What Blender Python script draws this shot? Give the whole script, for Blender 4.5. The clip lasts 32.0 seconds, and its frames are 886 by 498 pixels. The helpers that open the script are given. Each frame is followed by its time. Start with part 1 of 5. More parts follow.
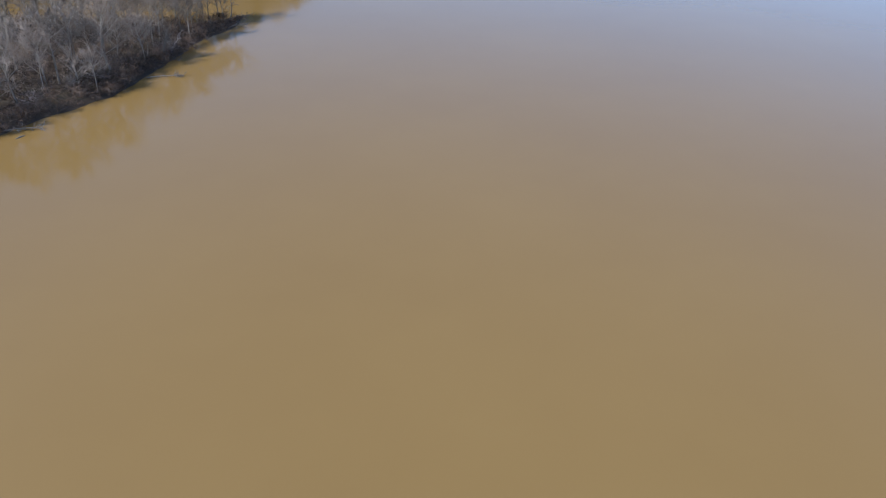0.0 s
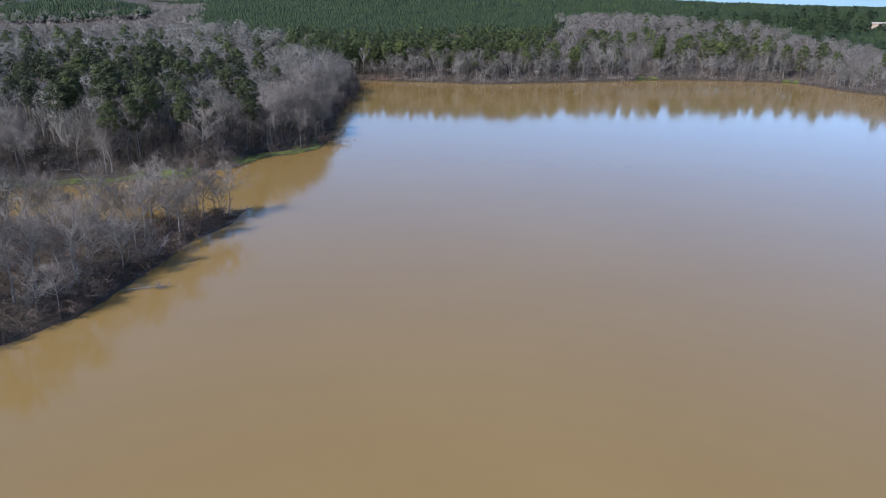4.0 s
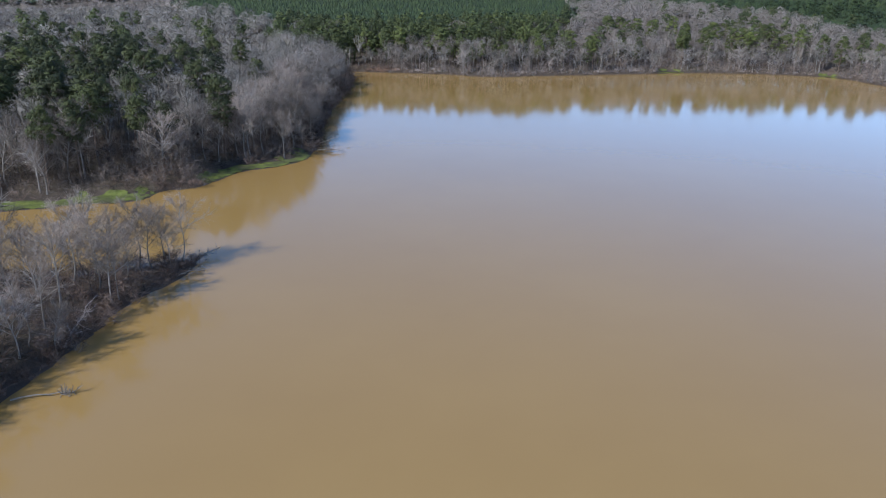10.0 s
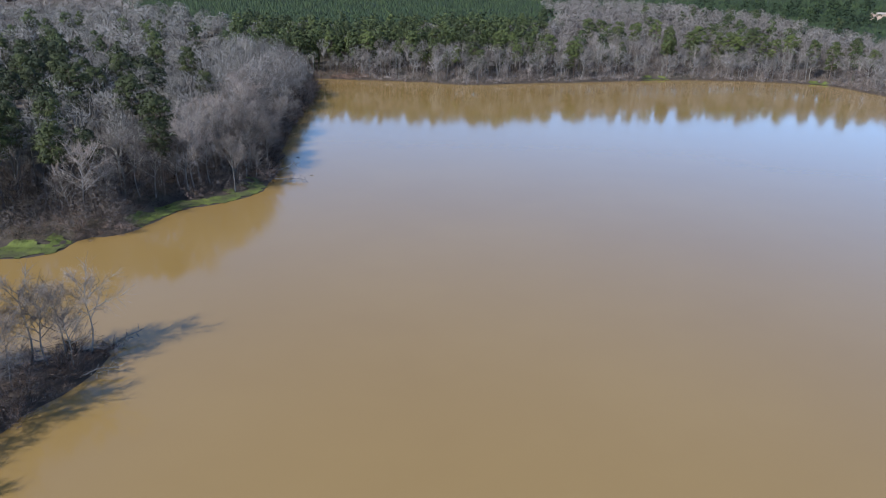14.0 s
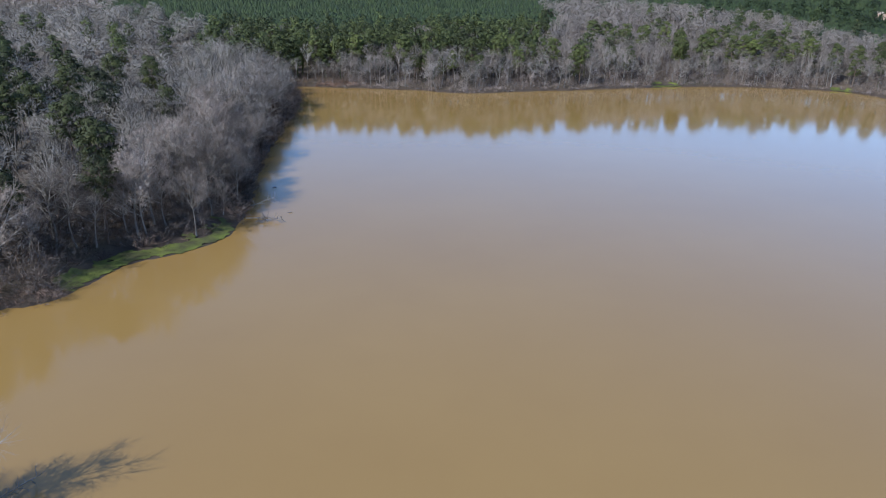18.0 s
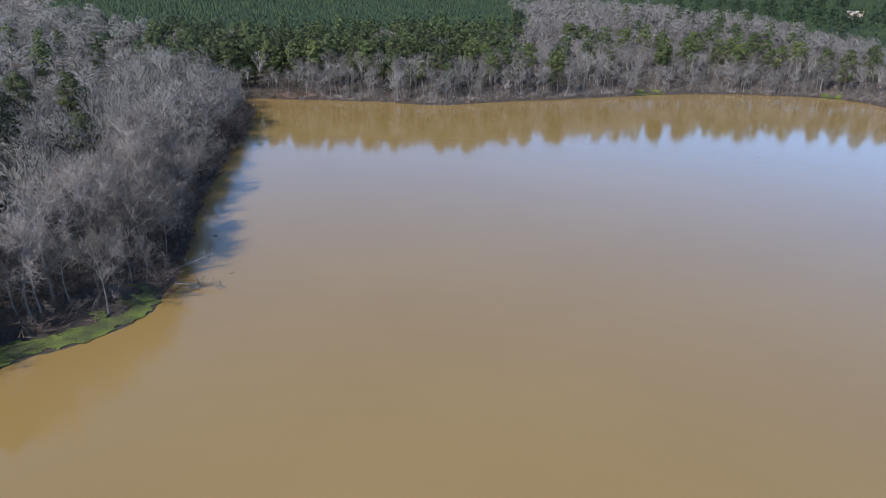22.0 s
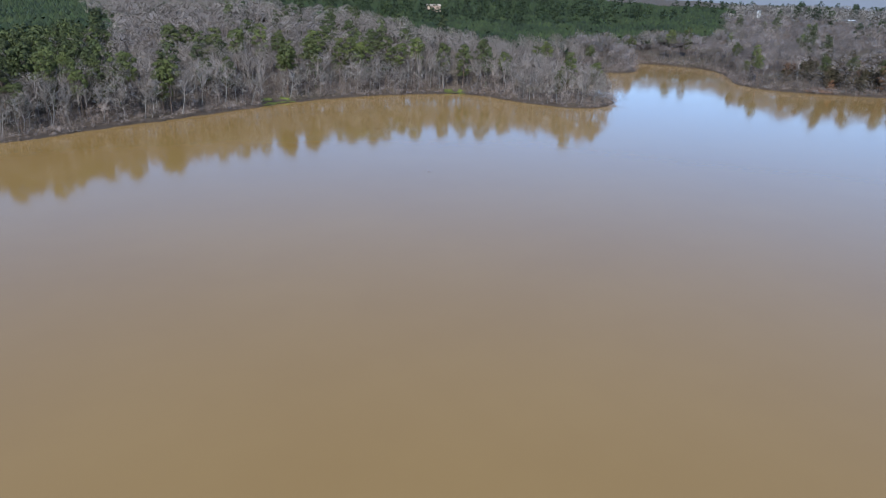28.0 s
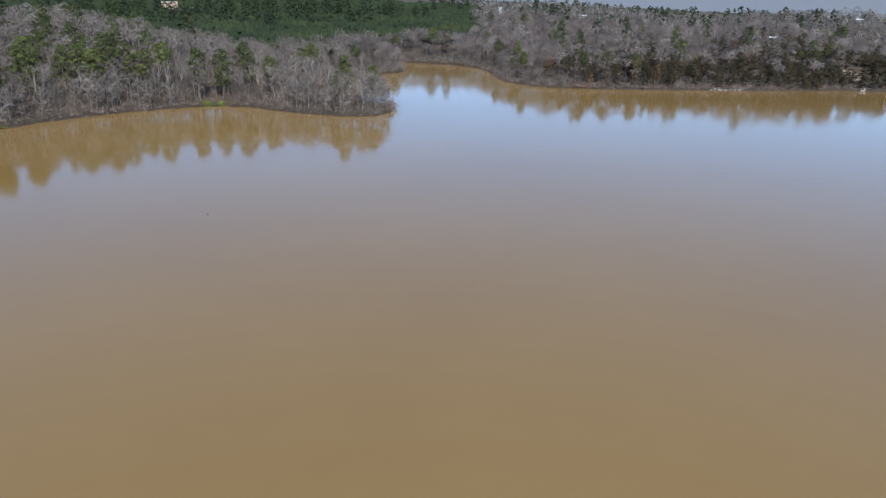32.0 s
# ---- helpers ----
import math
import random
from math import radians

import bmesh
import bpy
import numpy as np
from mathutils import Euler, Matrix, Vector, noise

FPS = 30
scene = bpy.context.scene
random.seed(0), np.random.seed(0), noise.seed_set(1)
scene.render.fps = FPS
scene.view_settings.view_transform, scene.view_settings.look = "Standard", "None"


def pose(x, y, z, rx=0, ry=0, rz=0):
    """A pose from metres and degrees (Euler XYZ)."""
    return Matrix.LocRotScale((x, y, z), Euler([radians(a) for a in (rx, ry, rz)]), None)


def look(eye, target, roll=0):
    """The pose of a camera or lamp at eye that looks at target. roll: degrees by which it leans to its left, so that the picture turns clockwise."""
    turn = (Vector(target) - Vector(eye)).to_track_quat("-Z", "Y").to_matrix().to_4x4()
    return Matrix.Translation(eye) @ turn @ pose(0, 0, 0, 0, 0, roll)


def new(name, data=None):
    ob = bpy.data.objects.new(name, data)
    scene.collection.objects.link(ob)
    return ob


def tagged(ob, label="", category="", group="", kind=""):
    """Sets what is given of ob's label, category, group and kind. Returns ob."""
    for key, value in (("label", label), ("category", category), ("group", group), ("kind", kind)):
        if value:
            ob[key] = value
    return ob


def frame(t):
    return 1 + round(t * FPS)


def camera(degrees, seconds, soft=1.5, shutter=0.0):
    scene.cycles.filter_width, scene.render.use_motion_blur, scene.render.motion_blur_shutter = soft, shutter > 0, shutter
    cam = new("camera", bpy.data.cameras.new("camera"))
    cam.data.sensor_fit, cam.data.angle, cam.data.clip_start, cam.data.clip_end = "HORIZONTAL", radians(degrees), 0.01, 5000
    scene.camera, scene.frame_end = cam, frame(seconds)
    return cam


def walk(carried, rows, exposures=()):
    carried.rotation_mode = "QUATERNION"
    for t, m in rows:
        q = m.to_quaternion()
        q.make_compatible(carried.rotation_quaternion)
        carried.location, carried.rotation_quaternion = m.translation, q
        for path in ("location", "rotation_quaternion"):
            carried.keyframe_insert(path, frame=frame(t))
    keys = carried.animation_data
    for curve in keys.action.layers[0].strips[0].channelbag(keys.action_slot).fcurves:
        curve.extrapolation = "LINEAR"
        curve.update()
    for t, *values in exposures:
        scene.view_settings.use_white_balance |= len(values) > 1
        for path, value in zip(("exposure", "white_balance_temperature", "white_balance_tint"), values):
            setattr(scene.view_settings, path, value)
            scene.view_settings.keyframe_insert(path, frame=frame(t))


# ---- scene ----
cam = camera(62.8, 32.0, soft=1.0)
PATH = [
    (0, (1.435, -6.197, 49.765), (1.425, -4.496, 48.712), 1.6),
    (0.5, (0.551, -2.176, 49.705), (0.54, -0.472, 48.657), 1.4),
    (1, (-0.259, 1.641, 49.55), (-0.279, 3.452, 48.702), 1.0),
    (1.5, (-0.854, 5.214, 49.357), (-0.883, 7.111, 48.724), 0.5),
    (2, (-1.331, 8.599, 49.208), (-1.363, 10.536, 48.709), 0.3),
    (2.5, (-1.862, 11.76, 49.087), (-1.895, 13.707, 48.633), 0.2),
    (3, (-2.436, 14.933, 48.955), (-2.468, 16.877, 48.484), 0.3),
    (3.5, (-3.084, 18.31, 48.767), (-3.115, 20.223, 48.183), 0.4),
    (4, (-3.723, 21.672, 48.552), (-3.751, 23.56, 47.894), 0.4),
    (4.5, (-4.17, 24.955, 48.369), (-4.198, 26.832, 47.681), 0.4),
    (6.5, (-5.618, 37.542, 48.232), (-5.645, 39.418, 47.54), 0.6),
    (7, (-6.019, 40.702, 48.267), (-6.045, 42.578, 47.574), 0.6),
    (7.5, (-6.318, 43.935, 48.274), (-6.344, 45.811, 47.581), 0.7),
    (8, (-6.656, 47.397, 48.21), (-6.681, 49.273, 47.516), 0.7),
    (8.5, (-7.094, 51.116, 48.126), (-7.117, 52.992, 47.432), 0.7),
    (9, (-7.691, 54.906, 48.063), (-7.711, 56.781, 47.368), 0.8),
    (9.5, (-8.289, 58.531, 47.922), (-8.305, 60.406, 47.228), 0.8),
    (10, (-8.856, 62.312, 47.758), (-8.869, 64.187, 47.063), 0.8),
    (10.5, (-9.524, 66.127, 47.596), (-9.533, 68.002, 46.902), 0.9),
    (11, (-10.113, 70.046, 47.588), (-10.118, 71.921, 46.893), 1.0),
    (11.5, (-10.533, 73.747, 47.699), (-10.535, 75.622, 47.004), 0.9),
    (12, (-10.777, 77.315, 47.88), (-10.777, 79.19, 47.183), 1.0),
    (12.5, (-11.037, 80.894, 48.09), (-11.035, 82.769, 47.393), 1.0),
    (13, (-11.212, 84.686, 48.361), (-11.202, 86.56, 47.664), 1.0),
    (13.5, (-11.476, 88.506, 48.666), (-11.43, 90.38, 47.967), 1.1),
    (14, (-11.851, 92.489, 48.879), (-11.776, 94.361, 48.18), 1.2),
    (14.5, (-12.286, 96.416, 48.937), (-12.195, 98.288, 48.238), 1.1),
    (16.5, (-13.52, 112.498, 49.085), (-13.419, 114.368, 48.383), 1.2),
    (17, (-13.76, 116.176, 49.142), (-13.658, 118.046, 48.439), 1.2),
    (17.5, (-13.819, 120.022, 49.237), (-13.716, 121.892, 48.534), 1.2),
    (18, (-13.811, 123.864, 49.293), (-13.707, 125.734, 48.589), 1.2),
    (18.5, (-13.904, 127.735, 49.392), (-13.799, 129.604, 48.688), 1.2),
    (19, (-14.023, 131.679, 49.508), (-13.917, 133.548, 48.803), 1.2),
    (19.5, (-14.201, 135.67, 49.67), (-14.081, 137.538, 48.964), 1.2),
    (20, (-14.28, 139.593, 49.833), (-14.135, 141.458, 49.126), 1.2),
    (20.5, (-14.45, 143.333, 50.013), (-14.277, 145.196, 49.306), 1.2),
    (21, (-14.545, 147.215, 50.209), (-14.355, 149.076, 49.501), 1.3),
    (21.5, (-14.579, 151.189, 50.368), (-14.38, 153.048, 49.66), 1.3),
    (22, (-14.631, 155.011, 50.53), (-14.43, 156.871, 49.821), 1.2),
    (22.5, (-14.566, 158.909, 50.715), (-14.342, 160.765, 50.005), 1.1),
    (23, (-14.644, 163.093, 50.928), (-14.366, 164.941, 50.217), 1.2),
    (23.5, (-14.834, 167.475, 51.159), (-14.491, 169.312, 50.446), 1.3),
    (24, (-15.199, 171.812, 51.298), (-14.78, 173.633, 50.584), 1.4),
    (24.5, (-15.53, 175.753, 51.3), (-15.035, 177.555, 50.587), 1.5),
    (26.5, (-13.34, 191.367, 50.69), (-12.543, 193.06, 49.981), 1.8),
    (27, (-12.564, 195.42, 50.587), (-11.626, 197.04, 49.883), 1.8),
    (27.5, (-11.692, 199.57, 50.427), (-10.637, 201.118, 49.726), 1.9),
    (28, (-10.602, 203.806, 50.302), (-9.466, 205.297, 49.603), 1.9),
    (28.5, (-9.339, 207.937, 50.196), (-8.164, 209.397, 49.498), 2.0),
    (29, (-7.819, 211.968, 50.142), (-6.595, 213.388, 49.445), 2.1),
    (29.5, (-6.106, 215.88, 50.067), (-4.799, 217.225, 49.372), 2.1),
    (30, (-4.017, 219.839, 50.016), (-2.614, 221.085, 49.324), 2.1),
    (30.5, (-1.769, 223.813, 49.899), (-0.283, 224.961, 49.21), 2.2),
    (31, (0.422, 227.69, 49.815), (1.961, 228.766, 49.129), 2.2),
    (31.5, (2.686, 231.428, 49.814), (4.254, 232.464, 49.128), 2.3),
    (32, (5.171, 234.984, 49.779), (6.744, 236.012, 49.093), 2.3),
]
walk(cam, [(t, look(eye, target, roll)) for t, eye, target, roll in PATH], [(0, 0.54, 5650, 7), (1.0, 0.59, 5450, 6), (2.0, 0.32, 5320, 8), (3.0, -0.02, 5270, 8), (3.6, 0.37, 5450, 8), (4.5, 0.64, 5480, 8), (7, 0.66, 5450, 7), (24, 0.66, 5450, 7), (28, 0.51, 5520, 7), (32, 0.42, 5790, 6)])


# ---------------------------------------------------------------- sky and sun
SUN_TO = Vector((0.70, 0.71, -0.85))          # the way the sunlight goes
sky_world = bpy.data.worlds.new("sky")
scene.world = sky_world
sky_world.use_nodes = True
wn = sky_world.node_tree.nodes
sky = wn.new("ShaderNodeTexSky")
sky.sky_type, sky.sun_disc = "NISHITA", False
sky.sun_elevation = math.atan2(0.85, 1.0)
sky.sun_rotation = math.atan2(-0.70, -0.71) % (2 * math.pi)
sky.altitude, sky.air_density, sky.dust_density, sky.ozone_density = 200, 0.62, 0.1, 1.2
wn["Background"].inputs["Strength"].default_value = 0.15
sky_world.node_tree.links.new(sky.outputs["Color"], wn["Background"].inputs["Color"])
sun = new("sun", bpy.data.lights.new("sun", "SUN"))
sun.data.energy, sun.data.angle, sun.data.color = 3.4, radians(0.55), (1.0, 0.95, 0.87)
sun.matrix_world = look((-300, -200, 400), Vector((-300, -200, 400)) + SUN_TO)


# ---------------------------------------------------------------- materials
def material(name, colours, size, rough=0.9, detail=6.0, bump=0.0, bump_size=None, spread=0.0, spread_by="object", coord="world", stretch=(1, 1, 1), second=None, ior=1.45):
    """A surface whose colour wanders between the given ones at the given size in metres, with a finer second scale, relief, and
    brightness that differs from thing to thing or from piece to piece."""
    m = bpy.data.materials.new(name)
    m.use_nodes = True
    nodes, links = m.node_tree.nodes, m.node_tree.links
    b = nodes["Principled BSDF"]
    b.inputs["Roughness"].default_value, b.inputs["IOR"].default_value = rough, ior
    where = nodes.new("ShaderNodeNewGeometry").outputs["Position"] if coord == "world" else nodes.new("ShaderNodeTexCoord").outputs["Object"]
    mapping = nodes.new("ShaderNodeMapping")
    mapping.inputs["Scale"].default_value = stretch
    links.new(where, mapping.inputs["Vector"])
    n = nodes.new("ShaderNodeTexNoise")
    n.inputs["Scale"].default_value, n.inputs["Detail"].default_value, n.inputs["Roughness"].default_value = 1 / size, detail, 0.62
    links.new(mapping.outputs["Vector"], n.inputs["Vector"])
    ramp = nodes.new("ShaderNodeValToRGB")
    while len(ramp.color_ramp.elements) < len(colours):
        ramp.color_ramp.elements.new(0.5)
    for i, (e, c) in enumerate(zip(ramp.color_ramp.elements, colours)):
        e.position, e.color = 0.3 + 0.4 * i / max(1, len(colours) - 1), (*c, 1)
    links.new(n.outputs["Fac"], ramp.inputs["Fac"])
    colour = ramp.outputs["Color"]
    if second:
        shade, small, amount = second
        n2 = nodes.new("ShaderNodeTexNoise")
        n2.inputs["Scale"].default_value, n2.inputs["Detail"].default_value = 1 / small, 4
        links.new(mapping.outputs["Vector"], n2.inputs["Vector"])
        r2 = nodes.new("ShaderNodeMapRange")
        r2.inputs["From Min"].default_value, r2.inputs["From Max"].default_value, r2.inputs["To Max"].default_value = 0.42, 0.68, amount
        links.new(n2.outputs["Fac"], r2.inputs["Value"])
        mix = nodes.new("ShaderNodeMix")
        mix.data_type = "RGBA"
        mix.inputs["B"].default_value = (*shade, 1)
        links.new(r2.outputs["Result"], mix.inputs["Factor"])
        links.new(colour, mix.inputs["A"])
        colour = mix.outputs["Result"]
    if spread:
        if spread_by == "tree":
            tone = nodes.new("ShaderNodeAttribute")
            tone.attribute_name = "tone"
            rnd = tone.outputs["Fac"]
        else:
            rnd = nodes.new("ShaderNodeObjectInfo").outputs["Random"] if spread_by == "object" else nodes.new("ShaderNodeNewGeometry").outputs["Random Per Island"]
        r3 = nodes.new("ShaderNodeMapRange")
        r3.inputs["To Min"].default_value, r3.inputs["To Max"].default_value = 1 - spread, 1 + spread
        links.new(rnd, r3.inputs["Value"])
        hsv = nodes.new("ShaderNodeHueSaturation")
        links.new(r3.outputs["Result"], hsv.inputs["Value"])
        links.new(colour, hsv.inputs["Color"])
        colour = hsv.outputs["Color"]
    links.new(colour, b.inputs["Base Color"])
    if bump:
        bn = nodes.new("ShaderNodeTexNoise")
        bn.inputs["Scale"].default_value, bn.inputs["Detail"].default_value = 1 / (bump_size or size / 4), 5
        links.new(mapping.outputs["Vector"], bn.inputs["Vector"])
        bu = nodes.new("ShaderNodeBump")
        bu.inputs["Strength"].default_value, bu.inputs["Distance"].default_value = 1.0, bump
        links.new(bn.outputs["Fac"], bu.inputs["Height"])
        links.new(bu.outputs["Normal"], b.inputs["Normal"])
    return m


M_GROUND = material("leaf_litter", [(0.05, 0.033, 0.022), (0.09, 0.062, 0.042), (0.14, 0.10, 0.072)], 14, 0.95, 10, 0.12, 0.5, second=((0.075, 0.07, 0.035), 37, 0.5))
gt = M_GROUND.node_tree
old = gt.nodes["Principled BSDF"].inputs["Base Color"].links[0].from_socket
gsep, grange, gmix = gt.nodes.new("ShaderNodeSeparateXYZ"), gt.nodes.new("ShaderNodeMapRange"), gt.nodes.new("ShaderNodeMix")
gnoise = gt.nodes.new("ShaderNodeTexNoise")
gnoise.inputs["Scale"].default_value, gnoise.inputs["Detail"].default_value = 0.35, 7
gpos = gt.nodes.new("ShaderNodeNewGeometry")
gt.links.new(gpos.outputs["Position"], gsep.inputs["Vector"])
gt.links.new(gpos.outputs["Position"], gnoise.inputs["Vector"])
gsum = gt.nodes.new("ShaderNodeMath")
gsum.operation = "MULTIPLY_ADD"
gsum.inputs[1].default_value = 1.6
gt.links.new(gnoise.outputs["Fac"], gsum.inputs[0])
gt.links.new(gsep.outputs["Z"], gsum.inputs[2])
grange.inputs["From Min"].default_value, grange.inputs["From Max"].default_value = 1.3, 2.1     # bare reddish soil low on the banks, darkened into a line at the waterline
gt.links.new(gsum.outputs["Value"], grange.inputs["Value"])
gmix.data_type = "RGBA"
gmix.inputs["A"].default_value = (0.058, 0.041, 0.029, 1)
gt.links.new(grange.outputs["Result"], gmix.inputs["Factor"])
gt.links.new(old, gmix.inputs["B"])
gt.links.new(gmix.outputs["Result"], gt.nodes["Principled BSDF"].inputs["Base Color"])
M_BARK = material("grey_bark", [(0.179, 0.151, 0.126), (0.338, 0.301, 0.262)], 0.5, 0.9, 5, 0.02, 0.12, spread=0.3, coord="object", stretch=(1, 1, 0.25))
M_PALE = material("pale_bark", [(0.153, 0.137, 0.119), (0.258, 0.239, 0.212)], 0.9, 0.85, 5, 0.01, 0.2, spread=0.2, coord="object", stretch=(1, 1, 0.4))
M_TWIG = material("bare_twigs", [(0.186, 0.142, 0.113), (0.325, 0.26, 0.216)], 7, 0.85, 3, spread=0.6, spread_by="object")
M_TWIG_LITE = material("pale_bare_twigs", [(0.19, 0.155, 0.13), (0.3, 0.255, 0.222)], 7, 0.85, 3, spread=0.35, spread_by="object")
M_TWIG_FAR = material("bare_twigs_far", [(0.163, 0.138, 0.118), (0.207, 0.182, 0.157), (0.259, 0.228, 0.2)], 12, 0.9, 4, spread=0.42, spread_by="tree")
# the bare twigs again, colour lightened for the sunlit look of the north shore
M_TWIG_NORTH = material("bare_twigs_lightened", [(0.205, 0.165, 0.14), (0.25, 0.207, 0.178), (0.3, 0.255, 0.224)], 12, 0.9, 4, spread=0.2, spread_by="tree")
M_TWIG_EAST = material("bare_twigs_dusky", [(0.165, 0.132, 0.115), (0.228, 0.187, 0.168), (0.314, 0.264, 0.242)], 9, 0.9, 4, spread=0.45, spread_by="tree")
M_THICKET = material("thicket_twigs", [(0.19, 0.142, 0.116), (0.255, 0.2, 0.168), (0.325, 0.266, 0.23)], 9, 0.9, 4, spread=0.4, spread_by="tree")
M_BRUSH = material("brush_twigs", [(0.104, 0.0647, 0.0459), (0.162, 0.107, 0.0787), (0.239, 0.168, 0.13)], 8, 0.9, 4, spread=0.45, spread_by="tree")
# brown twigs, their colour darkened further for the shade below the crowns
M_SCRUB = material("undergrowth_twigs_shaded", [(0.08, 0.058, 0.044), (0.13, 0.098, 0.078), (0.205, 0.163, 0.136)], 8, 0.9, 4, spread=0.4, spread_by="tree")
M_SCRUB_EAST = material("brown_undergrowth", [(0.1, 0.078, 0.06), (0.15, 0.12, 0.097), (0.22, 0.185, 0.155)], 8, 0.9, 4, spread=0.4, spread_by="tree")
for sprays, gaps in ((M_TWIG, 0.22), (M_TWIG_LITE, 0.3), (M_TWIG_FAR, 0.22), (M_TWIG_NORTH, 0.3), (M_TWIG_EAST, 0.5), (M_THICKET, 0.4), (M_BRUSH, 0.3), (M_SCRUB, 0.25), (M_SCRUB_EAST, 0.4)):
    nodes, links = sprays.node_tree.nodes, sprays.node_tree.links                 # a spray of fine twigs is part air
    air, blend = nodes.new("ShaderNodeBsdfTransparent"), nodes.new("ShaderNodeMixShader")
    blend.inputs["Fac"].default_value = gaps
    links.new(nodes["Principled BSDF"].outputs["BSDF"], blend.inputs[1])
    links.new(air.outputs["BSDF"], blend.inputs[2])
    links.new(blend.outputs["Shader"], nodes["Material Output"].inputs["Surface"])
M_PINE_BARK = material("pine_bark", [(0.11, 0.075, 0.055), (0.22, 0.155, 0.115)], 0.4, 0.9, 5, 0.02, 0.1, coord="object", stretch=(1, 1, 0.3))
M_NEEDLE = material("pine_needles", [(0.036, 0.043, 0.010), (0.070, 0.079, 0.017), (0.115, 0.123, 0.025)], 3.2, 0.75, 4, spread=0.35, spread_by="object")
M_NEEDLE_FAR = material("plantation_needles", [(0.0107, 0.019, 0.0049), (0.0216, 0.033, 0.00736), (0.0381, 0.0495, 0.011)], 26, 0.8, 6, spread=0.3, spread_by="tree")
M_NEEDLE_STAND = material("stand_needles", [(0.0155, 0.0189, 0.0045), (0.031, 0.0353, 0.00765), (0.0568, 0.0602, 0.0131)], 3.2, 0.75, 4, spread=0.35, spread_by="tree")
M_NEEDLE_MIXED = material("mixed_wood_needles", [(0.026, 0.033, 0.009), (0.05, 0.059, 0.014), (0.088, 0.097, 0.021)], 3.2, 0.75, 4, spread=0.35, spread_by="tree")
M_NEEDLE_DARK = material("dark_pine_needles", [(0.0206, 0.0241, 0.0054), (0.0404, 0.0447, 0.009), (0.0722, 0.0757, 0.0153)], 3.2, 0.75, 4, spread=0.35, spread_by="object")
M_CEDAR = material("cedar_foliage", [(0.0268, 0.0213, 0.00808), (0.0446, 0.0348, 0.0129), (0.0714, 0.045, 0.0194)], 2.0, 0.85, 4, spread=0.35, spread_by="object")
M_RUST = material("rusty_foliage", [(0.07, 0.036, 0.017), (0.115, 0.058, 0.026), (0.15, 0.085, 0.04)], 2.0, 0.85, 4, spread=0.3, spread_by="object")
M_GRASS = material("marsh_grass", [(0.0625, 0.066, 0.0115), (0.106, 0.12, 0.0179), (0.156, 0.165, 0.0284)], 3.0, 0.85, 6, 0.05, 0.25, second=((0.05, 0.042, 0.02), 3.6, 0.8))
M_DRY = material("thin_dry_grass", [(0.10, 0.085, 0.04), (0.15, 0.14, 0.06), (0.2, 0.16, 0.09)], 3.0, 0.9, 6, 0.05, 0.3)
M_MUD = material("red_bank_soil", [(0.10, 0.055, 0.033), (0.19, 0.11, 0.07)], 2.2, 0.9, 6, 0.08, 0.4)
M_DEAD = material("dead_wood", [(0.13, 0.105, 0.085), (0.259, 0.224, 0.19)], 0.6, 0.85, 5, 0.02, 0.1, coord="object")
M_ROCK = material("pale_rock", [(0.24, 0.22, 0.19), (0.42, 0.39, 0.35)], 0.8, 0.9, 6, 0.05, 0.2, spread=0.2)
M_SAND = material("sandy_soil", [(0.25, 0.18, 0.13), (0.36, 0.275, 0.205)], 3, 0.95, 7, 0.05, 0.4)
M_WHITE = material("white_paint", [(0.72, 0.72, 0.70), (0.82, 0.82, 0.80)], 1.2, 0.5, 3)
M_METAL = material("pale_metal_roof", [(0.5, 0.5, 0.5), (0.62, 0.61, 0.6)], 3, 0.35, 3)
M_TAN = material("tan_siding", [(0.42, 0.29, 0.21), (0.50, 0.36, 0.27)], 2, 0.8, 4)
M_DARK = material("dark_glass", [(0.02, 0.022, 0.025), (0.035, 0.037, 0.04)], 2, 0.15, 2)
M_PLANK = material("weathered_planks", [(0.30, 0.26, 0.22), (0.44, 0.40, 0.35)], 0.7, 0.85, 5, 0.01, 0.1, spread=0.15)
M_TEAL = material("green_plastic", [(0.05, 0.22, 0.18), (0.07, 0.28, 0.23)], 0.6, 0.4, 2)
M_YELLOW = material("yellowed_pole_paint", [(0.50, 0.40, 0.16), (0.62, 0.52, 0.24)], 0.5, 0.6, 3)

M_WATER = material("muddy_water", [(0.276, 0.163, 0.048), (0.300, 0.181, 0.055)], 60, 0.08, 4, ior=1.63)
wt = M_WATER.node_tree
wb = wt.nodes["Principled BSDF"]
wpos = wt.nodes.new("ShaderNodeNewGeometry")
wmap = wt.nodes.new("ShaderNodeMapping")
wmap.inputs["Scale"].default_value = (1.0, 1.6, 1.0)
wt.links.new(wpos.outputs["Position"], wmap.inputs["Vector"])
wnoise = wt.nodes.new("ShaderNodeTexNoise")
wnoise.inputs["Scale"].default_value, wnoise.inputs["Detail"].default_value = 1.3, 3
wt.links.new(wmap.outputs["Vector"], wnoise.inputs["Vector"])
wbump = wt.nodes.new("ShaderNodeBump")
wbump.inputs["Strength"].default_value, wbump.inputs["Distance"].default_value = 1.0, 0.003
wt.links.new(wnoise.outputs["Fac"], wbump.inputs["Height"])
wt.links.new(wbump.outputs["Normal"], wb.inputs["Normal"])

# dark hills whose faint blue-green glow imitates haze over distance
M_HILL = bpy.data.materials.new("far_hills_painted_haze")
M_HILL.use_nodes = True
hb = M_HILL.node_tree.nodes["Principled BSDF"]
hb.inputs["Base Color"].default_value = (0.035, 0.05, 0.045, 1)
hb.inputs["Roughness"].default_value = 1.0
